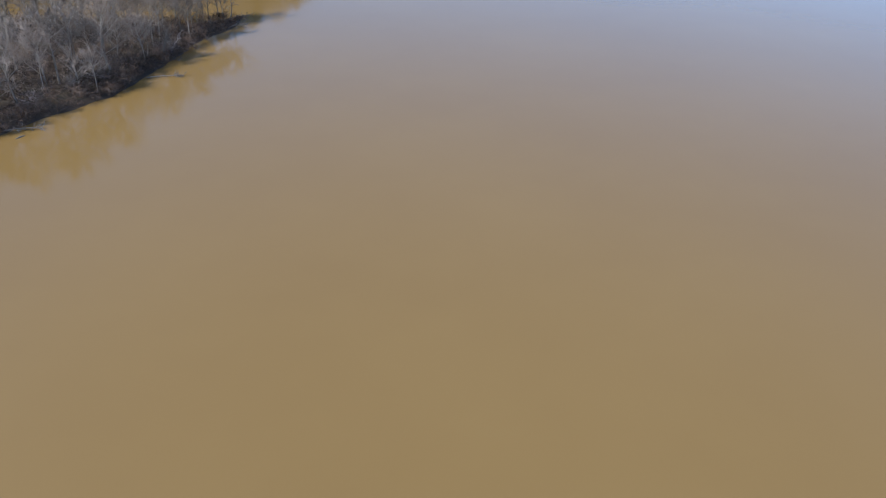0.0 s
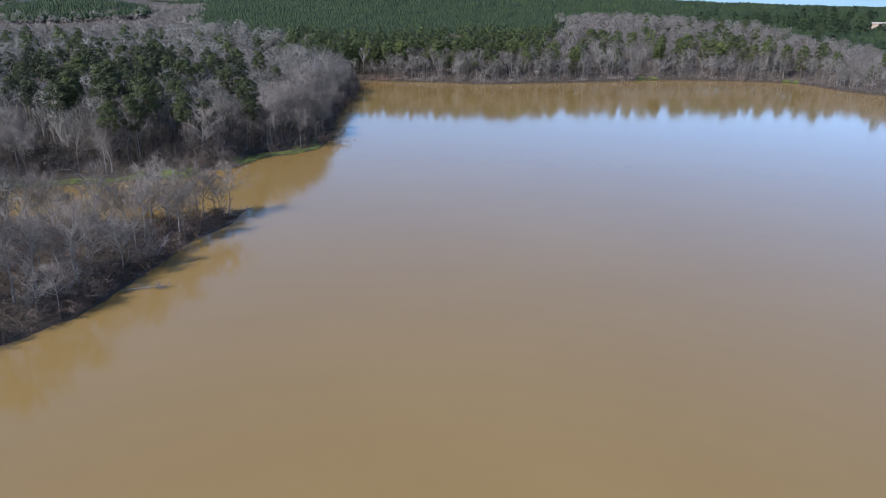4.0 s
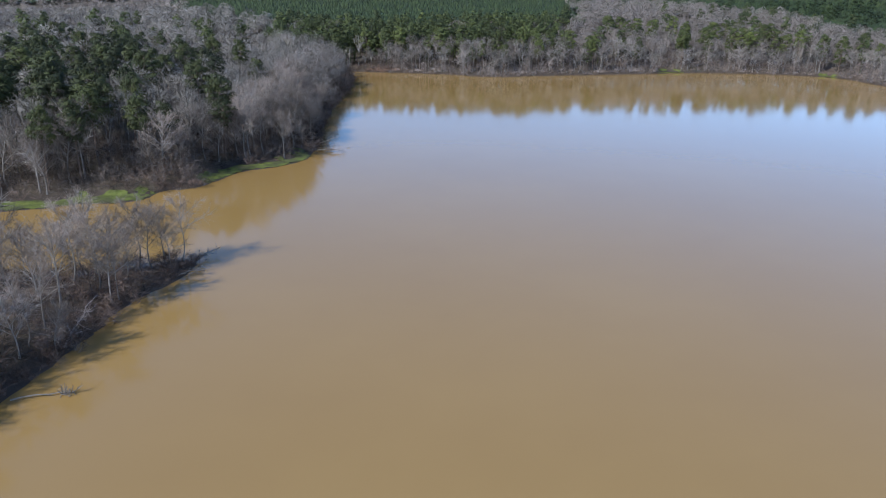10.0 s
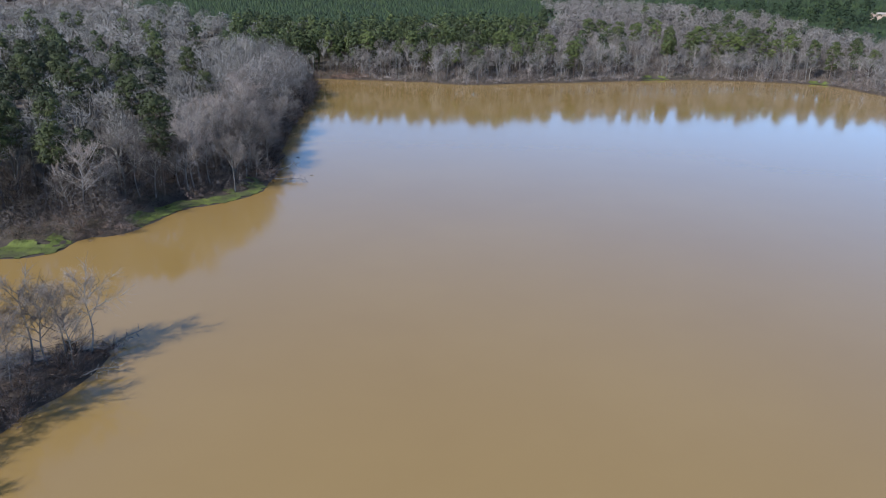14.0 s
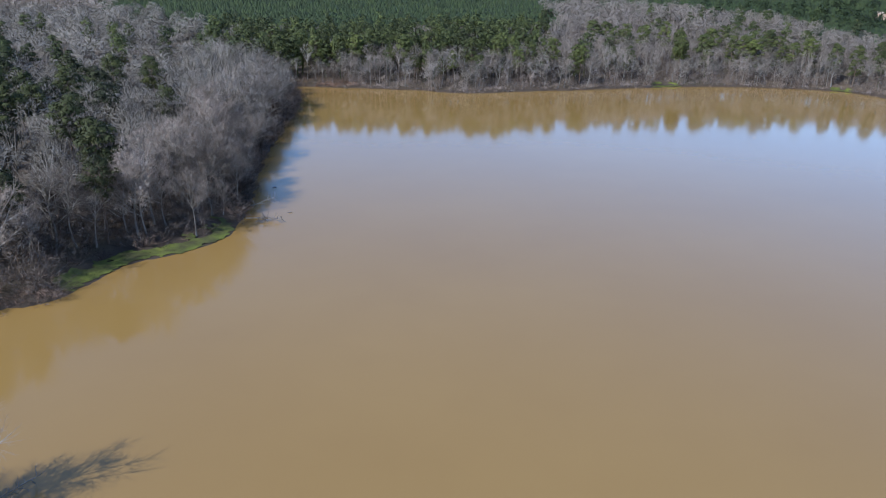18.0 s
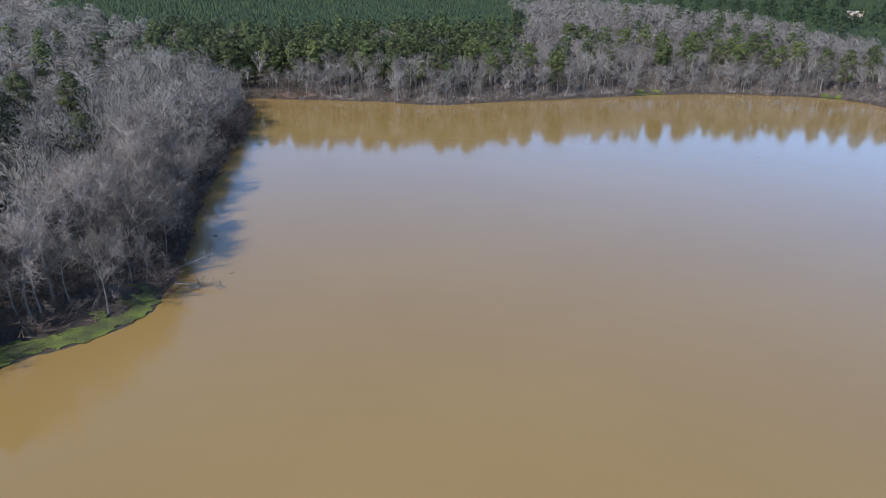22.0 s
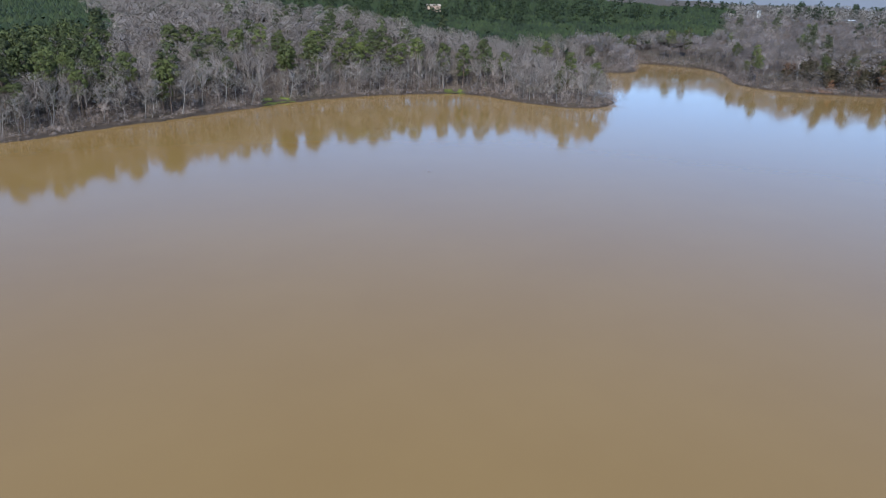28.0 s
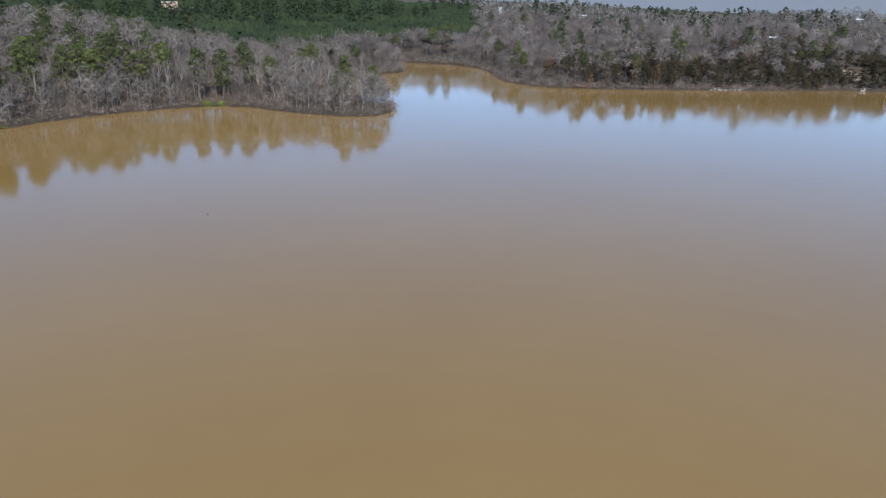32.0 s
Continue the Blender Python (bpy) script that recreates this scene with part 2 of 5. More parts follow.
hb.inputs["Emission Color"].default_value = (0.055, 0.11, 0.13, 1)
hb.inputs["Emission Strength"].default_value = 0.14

# distance haze painted in: pale blue colour and glow on the mountains
M_MOUNTAIN = bpy.data.materials.new("far_mountains_painted_haze")
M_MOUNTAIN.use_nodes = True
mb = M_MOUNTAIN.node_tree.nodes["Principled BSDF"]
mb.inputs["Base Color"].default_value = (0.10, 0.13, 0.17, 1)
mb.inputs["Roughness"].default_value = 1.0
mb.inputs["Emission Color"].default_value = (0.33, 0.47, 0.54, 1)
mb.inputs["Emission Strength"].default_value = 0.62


# haze of the far plain, put into a grey colour that glows
M_HAZE = bpy.data.materials.new("far_plain_painted_haze")
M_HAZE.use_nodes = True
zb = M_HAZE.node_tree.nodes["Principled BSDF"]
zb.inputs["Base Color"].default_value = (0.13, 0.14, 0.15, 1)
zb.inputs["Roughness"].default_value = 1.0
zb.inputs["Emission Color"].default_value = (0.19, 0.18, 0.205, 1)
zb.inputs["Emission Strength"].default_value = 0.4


# ---------------------------------------------------------------- the plan: shoreline, ground, kinds of wood
WEST_SHORE = [(-150, -260), (-120, -60), (-96, 40), (-84, 84), (-74, 108), (-65, 122), (-61.5, 137), (-59.3, 150), (-59, 160), (-57.8, 166),
              (-54.8, 174), (-52.4, 178.5), (-53, 182.5), (-57, 183.8), (-61.5, 180), (-67, 176), (-78, 172.5), (-92, 171), (-124, 170), (-160, 182),
              (-158, 198), (-124, 203), (-114, 205.5), (-104, 210.5), (-97, 211.5), (-89, 216.3), (-81, 217.4), (-77, 219.6), (-76.6, 227), (-74, 229.3), (-70.4, 229.6), (-67.5, 235),
              (-61, 249.2), (-56.5, 250.5), (-52.5, 255), (-48.4, 259), (-48.2, 264), (-48, 273), (-49.5, 288), (-52, 306), (-53.5, 327), (-55, 350), (-55, 385), (-57, 425), (-61, 452), (-70, 466)]
NORTH_SHORE = [(-62, 469), (-49, 467.5), (-23, 464), (-4, 461), (9, 453), (22, 455.5), (45, 463.5), (69, 468.5), (103, 479),
               (127, 485), (152, 487), (178, 483), (200, 474.5), (209, 462), (210, 446), (214, 432), (222, 418), (235, 414.5),
               (248, 419.5), (255, 427), (252, 437), (246, 452), (256, 478), (290, 500), (325, 507), (352, 496), (362, 500),
               (385, 522), (403, 531), (412, 516), (418, 491), (405, 468), (382, 448)]
EAST_SHORE = [(367, 436), (361, 416), (368, 398), (402, 362), (438, 328), (470, 299), (491, 283), (512, 258), (540, 200),
              (570, 80), (520, -120), (340, -300), (60, -360)]


def rounded(points, times):
    p = np.array(points, float)
    for _ in range(times):
        q = np.roll(p, -1, 0)
        p = np.stack([p * 0.75 + q * 0.25, p * 0.25 + q * 0.75], 1).reshape(-1, 2)
    return p


LAKE = rounded(WEST_SHORE + NORTH_SHORE + EAST_SHORE, 2)


def wave(x, y, size, seed=0.0):
    """Smooth uneven numbers between about -1 and 1."""
    k = 6.2832 / size
    a, b = 1.7 * seed, 2.9 * seed + 0.4
    return (np.sin(k * (x * 0.83 + y * 0.41) + a + 1.3 * np.sin(k * 0.61 * (y - x * 0.3) + b))
            + np.sin(k * 1.37 * (y * 0.77 - x * 0.52) + b + 1.1 * np.sin(k * 0.83 * (x + y * 0.4) + a))) / 2


def inland(x, y):
    """Metres from the shoreline: above nought on land, below it in the lake."""
    x, y = np.asarray(x, float), np.asarray(y, float)
    best, inside = np.full(x.shape, 1e12), np.zeros(x.shape, bool)
    for (ax, ay), (bx, by) in zip(LAKE, np.roll(LAKE, -1, 0)):
        dx, dy = bx - ax, by - ay
        s = np.clip(((x - ax) * dx + (y - ay) * dy) / (dx * dx + dy * dy + 1e-9), 0, 1)
        best = np.minimum(best, (x - ax - s * dx) ** 2 + (y - ay - s * dy) ** 2)
        if ay != by:
            inside ^= ((ay > y) != (by > y)) & (x < dx * (y - ay) / (by - ay) + ax)
    d = np.sqrt(best)
    return np.where(inside, -d, d) + 0.5 * wave(x, y, 9, 1) + 0.35 * wave(x, y, 4.3, 2) + 0.55 * wave(x, y, 19, 34) + 0.3 * wave(x, y, 2.4, 35)


GRASSY = [(-100, 213, 26, 12), (-58, 251, 15, 15), (116, 483, 6, 5), (200, 475, 4, 4)]
HILLS = [(-40, 1350, 400, 420, 25), (-900, 2300, 420, 300, 30), (-1900, 2300, 420, 400, 40),
         (330, 1150, 420, 300, 11), (480, 900, 160, 140, 6), (900, 1300, 500, 300, 10), (140, 640, 110, 120, 9),
         (-490, 985, 105, 110, 17), (-430, 640, 190, 210, -6), (3600, 1300, 1300, 1600, 25), (562, 340, 60, 60, 13), (790, 650, 160, 150, 8), (738, 556, 70, 70, 7), (900, 325, 120, 110, 17)]


def grassy(x, y):
    g = 0 * np.asarray(x, float)
    for cx, cy, rx, ry in GRASSY:
        g = np.maximum(g, np.clip(1.6 - np.hypot((x - cx) / rx, (y - cy) / ry), 0, 1))
    return g


def ground_height(x, y, d=None):
    x, y = np.asarray(x, float), np.asarray(y, float)
    d = inland(x, y) if d is None else d
    e = d - 6.5 * grassy(x, y)
    s = np.clip(e / 2.6, 0, 1)
    low = np.clip(d / 1.5, 0, 1) * 0.12
    z = low + 0.85 * s * s * (3 - 2 * s) + 9.5 * (1 - np.exp(-np.maximum(e - 2, 0) / 70))
    z = z + np.clip(e / 60, 0, 1) * (1.6 * wave(x, y, 90, 3) + 0.4 * wave(x, y, 23, 4)) + np.clip(e / 12, 0, 1) * 0.12 * wave(x, y, 5, 5)
    for cx, cy, rx, ry, h in HILLS:
        z = z + np.clip(e / 40, 0, 1) * h * np.exp(-((x - cx) / rx) ** 2 - ((y - cy) / ry) ** 2)
    return np.where(d > 0, z, np.maximum(d * 0.35, -3.0))


def planted(x, y):
    """Where the pine plantation stands."""
    edge = 548 + 14 * wave(x, y, 120, 6)
    hill = (x > 50 + 0.22 * (y - 480) + 10 * wave(x, y, 60, 8)) & (x < 245) & (y < 690 + 25 * wave(x, y, 150, 7) - 0.25 * np.abs(x - 140))
    valley = x < np.where(y < 830, -100 - 0.55 * (y - 500), -281 - 0.3 * (y - 830)) + 14 * wave(x, y, 70, 9)
    knoll = np.hypot((x + 490) / 100, (y - 965) / 95) + 0.12 * wave(x, y, 60, 10) < 1
    beyond = (y > 1230 + 40 * wave(x, y, 160, 11)) & (wave(x, y, 300, 12) > np.where(x < -0.3 * y, 0.15, -0.6))
    east = x > 5 + 1.62 * (y - 235) + 70 * wave(x, y, 170, 19) + 25 * wave(x, y, 40, 20)
    return (((y > edge) & ~hill & ~valley) | knoll | beyond) & ~east


# ---------------------------------------------------------------- mesh helpers
rng = np.random.default_rng(7)


def mesh_of(name, verts, tris, mat, mats=None, which=None, smooth=False, tone=None):
    """A mesh of triangles from arrays."""
    me = bpy.data.meshes.new(name)
    verts, tris = np.asarray(verts, np.float32), np.asarray(tris, np.int32)
    normals = None
    if verts.shape[1] == 6:
        verts, normals, smooth = np.ascontiguousarray(verts[:, :3]), np.ascontiguousarray(verts[:, 3:]), True
    me.vertices.add(len(verts))
    me.vertices.foreach_set("co", verts.ravel())
    me.loops.add(tris.size)
    me.loops.foreach_set("vertex_index", tris.ravel())
    me.polygons.add(len(tris))
    me.polygons.foreach_set("loop_start", np.arange(len(tris), dtype=np.int32) * 3)
    me.polygons.foreach_set("use_smooth", np.full(len(tris), smooth))
    for one in (mats or [mat]):
        me.materials.append(one)
    if which is not None:
        me.polygons.foreach_set("material_index", np.asarray(which, np.int32))
    if tone is not None:
        me.attributes.new("tone", "FLOAT", "FACE").data.foreach_set("value", np.asarray(tone, np.float32))
    me.update(calc_edges=True)
    if normals is not None:
        me.normals_split_custom_set_from_vertices(normals)
    return me


def part(name, data, parent, label=""):
    """Links a mesh as one part under a thing. A bmesh is turned into a mesh first."""
    ob = new(name, data)
    ob.parent = parent
    if label:
        tagged(ob, label)
    return ob


def from_bmesh(name, bm, mat):
    me = bpy.data.meshes.new(name)
    bmesh.ops.recalc_face_normals(bm, faces=bm.faces)
    bm.to_mesh(me)
    bm.free()
    me.materials.append(mat)
    return me


def box(bm, x, y, z, sx, sy, sz, turn=0.0, bevel=0.0):
    """Adds a box by its middle and size."""
    made = bmesh.ops.create_cube(bm, size=1, matrix=pose(x, y, z, 0, 0, turn) @ Matrix.Diagonal((sx, sy, sz, 1)))
    if bevel:
        bmesh.ops.bevel(bm, geom=list({e for v in made["verts"] for e in v.link_edges}), offset=bevel, segments=1, affect="EDGES")


class Shape:
    """Collects vertices with their normals, and triangles."""

    def __init__(self):
        self.v, self.n, self.f = [], [], []

    def tube(self, points, radii, sides):
        base = len(self.v)
        for i, (p, r) in enumerate(zip(points, radii)):
            a = points[min(i + 1, len(points) - 1)] - points[max(i - 1, 0)]
            a = a / (np.linalg.norm(a) + 1e-9)
            u = np.cross(a, (0.3, 0.9, 0.1) if abs(a[2]) > 0.8 else (0, 0, 1.0))
            u = u / (np.linalg.norm(u) + 1e-9)
            w = np.cross(a, u)
            for k in range(sides):
                t = 6.2832 * k / sides
                self.n.append(math.cos(t) * u + math.sin(t) * w)
                self.v.append(p + r * self.n[-1])
        for i in range(len(points) - 1):
            for k in range(sides):
                p, q = base + i * sides + k, base + i * sides + (k + 1) % sides
                self.f += [(p, q, q + sides), (p, q + sides, p + sides)]

    def triangle(self, a, b, c, out=None, soft=0.5):
        """A triangle; with out, the way its part of the crown faces, it is shaded as part of that rounded mass."""
        n = np.cross(b - a, c - a)
        n = n / (np.linalg.norm(n) + 1e-9)
        if out is not None:
            if float(n @ out) < 0:
                b, c, n = c, b, -n
            n = (1 - soft) * n + soft * out / (np.linalg.norm(out) + 1e-9)
            n = n / np.linalg.norm(n)
        base = len(self.v)
        self.v += [a, b, c]
        self.n += [n, n, n]
        self.f.append((base, base + 1, base + 2))

    def sliver(self, p, q, width, side, out=None, soft=0.5):
        self.triangle(p - side * width / 2, p + side * width / 2, q, out, soft)

    def twig(self, p, q, width, out, r, soft=0.62):
        """A flat spray of twigs that lies in the outer face of the crown; round in truth, it takes light from above on every side."""
        face = out + 0.35 * unit(r)
        side = np.cross(face, q - p)
        side = side / (np.linalg.norm(side) + 1e-6)
        a, b = p - side * width / 2, p + side * width / 2
        n = np.cross(b - a, q - a)
        n = n / (np.linalg.norm(n) + 1e-9)
        if float(n @ out) < 0:
            a, b, n = b, a, -n
        o = out / (np.linalg.norm(out) + 1e-6)
        n = (1 - soft) * n + soft * (0.45 * o + np.array([-0.12, -0.12, 0.75]) + 0.25 * unit(r))
        n = n / np.linalg.norm(n)
        base = len(self.v)
        self.v += [a, b, q]
        self.n += [n, n, n]
        self.f.append((base, base + 1, base + 2))

    def arrays(self):
        return np.concatenate([np.array(self.v, np.float32), np.array(self.n, np.float32)], 1), np.array(self.f, np.int32)


def unit(r):
    v = r.normal(size=3)
    return v / np.linalg.norm(v)


def bare_tree_shape(seed, h, fork, limbs, branches, twigs, fine, wide, lean=0.05, sides=6, long=1.0):
    """A leafless tree with a rounded crown: trunk and crown, as two shapes. fork: where the crown starts; wide: twig width in metres."""
    r = np.random.default_rng(seed)
    trunk, crown = Shape(), Shape()
    n = 7 if fine else 3
    tip = np.array([r.normal() * lean * h, r.normal() * lean * h, 0.88 * h])
    bend, sway = np.array([r.normal(), r.normal(), 0]) * 0.028 * h, r.uniform(2.5, 6)
    axis = [tip * s + bend * math.sin(sway * s) for s in np.linspace(0, 1, n)]
    thick = 0.0105 * h + 0.02
    trunk.tube(axis, [thick * (1.3 if i == 0 else 1) * (1 - 0.86 * i / (n - 1)) + 0.012 for i in range(n)], sides)
    ends = []
    for i in range(limbs):
        f = (i + r.random() * 0.8) / limbs
        s = fork + (0.97 - fork) * f
        k = s * (n - 1)
        a = axis[int(k)] + (axis[min(int(k) + 1, n - 1)] - axis[int(k)]) * (k - int(k))
        turn, rise = 2.4 * i + r.random(), radians(r.uniform(24, 50) + 24 * f)
        d = np.array([math.cos(turn) * math.cos(rise), math.sin(turn) * math.cos(rise), math.sin(rise)])
        length = h * r.uniform(0.27, 0.42) * (0.62 + 0.72 * math.sin(math.pi * min(1.0, 0.22 + 0.72 * f))) * (1.0 - 0.3 * f)
        side = unit(r)
        mid = a + d * length * 0.5 + side * 0.03 * h
        end = a + d * length + side * 0.01 * h - np.array([0, 0, 0.02 * h])
        if fine:
            trunk.tube([a, mid, end], [0.006 * h, 0.0042 * h, 0.014], 3)
        else:
            trunk.sliver(a, end, 0.011 * h, unit(r))
        ends.append((a, mid, end, length))
    stems, heart = [], tip * (0.4 + 0.35 * fork)
    for i in range(branches):
        a, mid, end, length = ends[int(r.integers(len(ends)))]
        s = r.uniform(0.22, 1)
        p = a + (mid - a) * 2 * s if s < 0.5 else mid + (end - mid) * (2 * s - 1)
        d = 0.75 * (end - a) / length + 0.85 * unit(r) + np.array([0, 0, 0.08])
        d = d / np.linalg.norm(d)
        q = p + d * length * r.uniform(0.26, 0.5)
        if fine:
            (trunk if i < 110 else crown).tube([p, q], [(0.0028 if i < 110 else 0.0014) * h, 0.006], 3)
        else:
            crown.sliver(p, q, 0.0046 * h, unit(r))
        stems.append((p, q))
    for i in range(twigs):
        p, q = stems[int(r.integers(len(stems)))]
        a = p + (q - p) * r.uniform(0.2, 1)
        d = 0.62 * (q - p) / (np.linalg.norm(q - p) + 1e-6) + 0.8 * unit(r) + np.array([0, 0, 0.1])
        d = d / np.linalg.norm(d)
        crown.twig(a, a + d * h * long * r.uniform(0.045, 0.1), wide * r.uniform(0.7, 1.3), (a - heart) / h + 0.12 * unit(r), r)
    return trunk.arrays(), crown.arrays()


def canopy_tree_shape(seed, h, fork, radius, limbs, twigs, wide, long, low=-0.3, inner=0.4):
    """A leafless tree of a close wood: a slim trunk, limbs, and twigs that fill the shell of a lobed dome."""
    r = np.random.default_rng(seed)
    s = Shape()
    sway = np.array([r.normal() * 0.03 * h, r.normal() * 0.03 * h, 0.85 * h])
    s.tube([sway * 0, sway], [0.011 * h, 0.003 * h], 3)
    half, mid = h * (1 - fork) / 2, sway * (0.5 * (1 + fork) / 0.85)
    lobes = [unit(r) * np.array([1, 1, 0.6]) + np.array([0, 0, 0.4]) for _ in range(6)]

    def shell(u):
        swell = 0.74 + 0.34 * max(max(0.0, float(u @ e) / np.linalg.norm(e)) for e in lobes) ** 5
        return np.array([radius * u[0], radius * u[1], half * u[2]]) * swell

    for i in range(limbs):
        u = unit(r)
        u[2] = abs(u[2])
        s.twig(sway * r.uniform(fork, 0.75), mid + shell(u), 0.015 * h, u, r, 0.8)
    for i in range(twigs):
        u = unit(r)
        if u[2] < low:
            u[2] = -u[2]
        p = mid + shell(u) * r.uniform(inner, 1.0) ** 0.5
        d = 0.9 * u + 0.75 * unit(r)
        d = d / np.linalg.norm(d) * long * r.uniform(0.6, 1.3)
        s.twig(p - 0.5 * d, p + 0.5 * d, wide * r.uniform(0.6, 1.3), u + 0.2 * unit(r), r, 0.85)
    return s.arrays()


def brush_shape(seed, h, stems, twigs, wide, stem=0.09):
    """A low leafless bush: stems that spread from the foot, and their twigs."""
    r = np.random.default_rng(seed)
    s = Shape()
    ends = []
    for i in range(stems):
        turn, rise = 2.4 * i + r.random(), radians(r.uniform(15, 85))
        d = np.array([math.cos(turn) * math.cos(rise) * 1.2, math.sin(turn) * math.cos(rise) * 1.2, math.sin(rise)])
        foot = np.array([r.normal() * 0.35, r.normal() * 0.35, -0.1])
        tip = foot + d * h * r.uniform(0.6, 1.0)
        s.sliver(foot, tip, stem, unit(r))
        ends.append((foot, tip))
    for i in range(twigs):
        p, q = ends[int(r.integers(stems))]
        a = p + (q - p) * r.uniform(0.2, 1)
        d = 0.6 * (q - p) / np.linalg.norm(q - p) + unit(r)
        d[2] = abs(d[2]) * 0.7
        s.twig(a, a + d * h * r.uniform(0.14, 0.3), wide * r.uniform(0.7, 1.3), np.array([a[0], a[1], 0.5 * a[2] + 0.2]) + 0.4 * unit(r), r)
    return s.arrays()


def needle_clumps(shape, r, spots, size, leaves, leaf, middle):
    """Rounded clumps of needle tufts about the given spots, flat below and full on top."""
    for c in spots:
        swell = size * r.uniform(0.72, 1.2)
        away = (c - middle) / (np.linalg.norm(c - middle) + 1e-6)
        for _ in range(leaves):
            e = unit(r)
            if e[2] < -0.25:
                e[2] = -e[2]
            p = c + e * np.array([1, 1, 0.85]) * swell * r.uniform(0.62, 1.0)
            n = e + 0.5 * unit(r)
            n = n / np.linalg.norm(n)
            u = np.array([0, 0, 0.25]) + unit(r)
            u = u - n * float(u @ n)
            u = u / (np.linalg.norm(u) + 1e-6)
            w = np.cross(n, u)
            k = leaf * r.uniform(0.6, 1.35)
            shape.triangle(p + 1.3 * k * u, p - 0.7 * k * u + 0.55 * k * w, p - 0.7 * k * u - 0.55 * k * w, e + 0.4 * away + 0.2 * unit(r), 0.68)


def pine_shape(seed, h, bare, spread, clumps, leaves, leaf, size, fine=True):
    """A pine with a long bare trunk and an uneven crown of clumps."""
    r = np.random.default_rng(seed)
    trunk, crown = Shape(), Shape()
    lean = np.array([r.normal() * 0.02 * h, r.normal() * 0.02 * h, h * 0.97])
    n = 5 if fine else 2
    trunk.tube([lean * s for s in np.linspace(0, 1, n)], [0.0125 * h * (1 - 0.85 * s) + 0.02 for s in np.linspace(0, 1, n)], 6 if fine else 3)
    spots = []
    for i in range(clumps):
        s = bare + (1 - bare) * (i + 0.5) / clumps
        f = (s - bare) / (1 - bare)
        reach = spread * math.sin(math.pi * (0.16 + 0.78 * f)) ** 0.8 * r.uniform(0.35, 0.95)
        turn = 2.4 * i + r.random() * 0.9
        c = lean * s + np.array([math.cos(turn) * reach, math.sin(turn) * reach, r.normal() * 0.45])
        spots.append(c)
        if fine:
            trunk.tube([lean * (s - 0.03), c], [0.05, 0.015], 3)
    needle_clumps(crown, r, spots, size, leaves, leaf, lean * (0.42 * bare + 0.5))
    return trunk.arrays(), crown.arrays()


def joined(shapes, xyz, scale, turn, tall=None):
    """Many copies of a few shapes as one set of arrays, with one tone for all of a copy."""
    vs, fs, tones, at = [], [], [], 0
    pick = np.arange(len(xyz)) % len(shapes)
    tall = scale if tall is None else tall
    for k, (v, f) in enumerate(shapes):
        idx = np.nonzero(pick == k)[0]
        if not len(idx):
            continue
        c, s = np.cos(turn[idx])[:, None], np.sin(turn[idx])[:, None]
        x, y, z = v[:, 0][None], v[:, 1][None], v[:, 2][None]
        g = scale[idx][:, None]
        out = np.stack([(c * x - s * y) * g, (s * x + c * y) * g, z * tall[idx][:, None]], 2) + xyz[idx][:, None, :]
        nx, ny, nz = v[:, 3][None], v[:, 4][None], v[:, 5][None]
        out = np.concatenate([out, np.stack([c * nx - s * ny, s * nx + c * ny, nz + 0 * c], 2)], 2)
        vs.append(out.reshape(-1, 6))
        fs.append((f[None] + (np.arange(len(idx)) * len(v))[:, None, None] + at).reshape(-1, 3))
        tones.append(np.repeat(rng.random(len(idx)), len(f)))
        at += len(idx) * len(v)
    return np.concatenate(vs), np.concatenate(fs), np.concatenate(tones)


def both(trunk, crown):
    """Trunk and crown of one shape as one pair of arrays."""
    return np.concatenate([trunk[0], crown[0]]), np.concatenate([trunk[1], crown[1] + len(trunk[0])])


def scattered(x0, x1, y0, y1, step, jitter=0.46):
    """Uneven places on a plan, about step metres apart."""
    gx, gy = np.meshgrid(np.arange(x0, x1, step), np.arange(y0, y1, step))
    p = np.stack([gx.ravel(), gy.ravel()], 1) + rng.uniform(-jitter, jitter, (gx.size, 2)) * step
    p[:, 0] += (np.round((p[:, 1] - y0) / step) % 2) * step * 0.5
    return p


def stuff(name, label, category, verts, tris, mat, tone=None):
    return tagged(new(name, mesh_of(name, verts, tris, mat, tone=tone)), label, category, kind="stuff")


# ---------------------------------------------------------------- ground, water, distance
def axis_steps(lo, a, b, hi, step):
    fine = np.arange(a, b + step, step)
    left, right, k, p = [], [], step, a
    while p > lo:
        k *= 1.22
        p = max(lo, p - k)
        left.append(p)
    k, p = step, fine[-1]
    while p < hi:
        k *= 1.22
        p = min(hi, p + k)
        right.append(p)
    return np.concatenate([left[::-1], fine, right])


def sheet(xs, ys):
    gx, gy = np.meshgrid(xs, ys)
    i = np.arange(gx.size).reshape(gx.shape)
    a, b, c, d = i[:-1, :-1].ravel(), i[:-1, 1:].ravel(), i[1:, 1:].ravel(), i[1:, :-1].ravel()
    return gx, gy, np.concatenate([np.stack([a, b, c], 1), np.stack([a, c, d], 1)])


gx, gy, faces = sheet(axis_steps(-4200, -200, 540, 4600, 2.4), axis_steps(-900, 80, 560, 4700, 2.4))
ground_z = ground_height(gx.ravel(), gy.ravel())
tagged(new("ground", mesh_of("ground", np.stack([gx.ravel(), gy.ravel(), ground_z], 1), faces, M_GROUND, smooth=True)),
       "wooded ground covered in brown leaf litter", "ground", kind="structure")

gx, gy, faces = sheet(np.linspace(-330, 640, 40), np.linspace(-400, 545, 40))
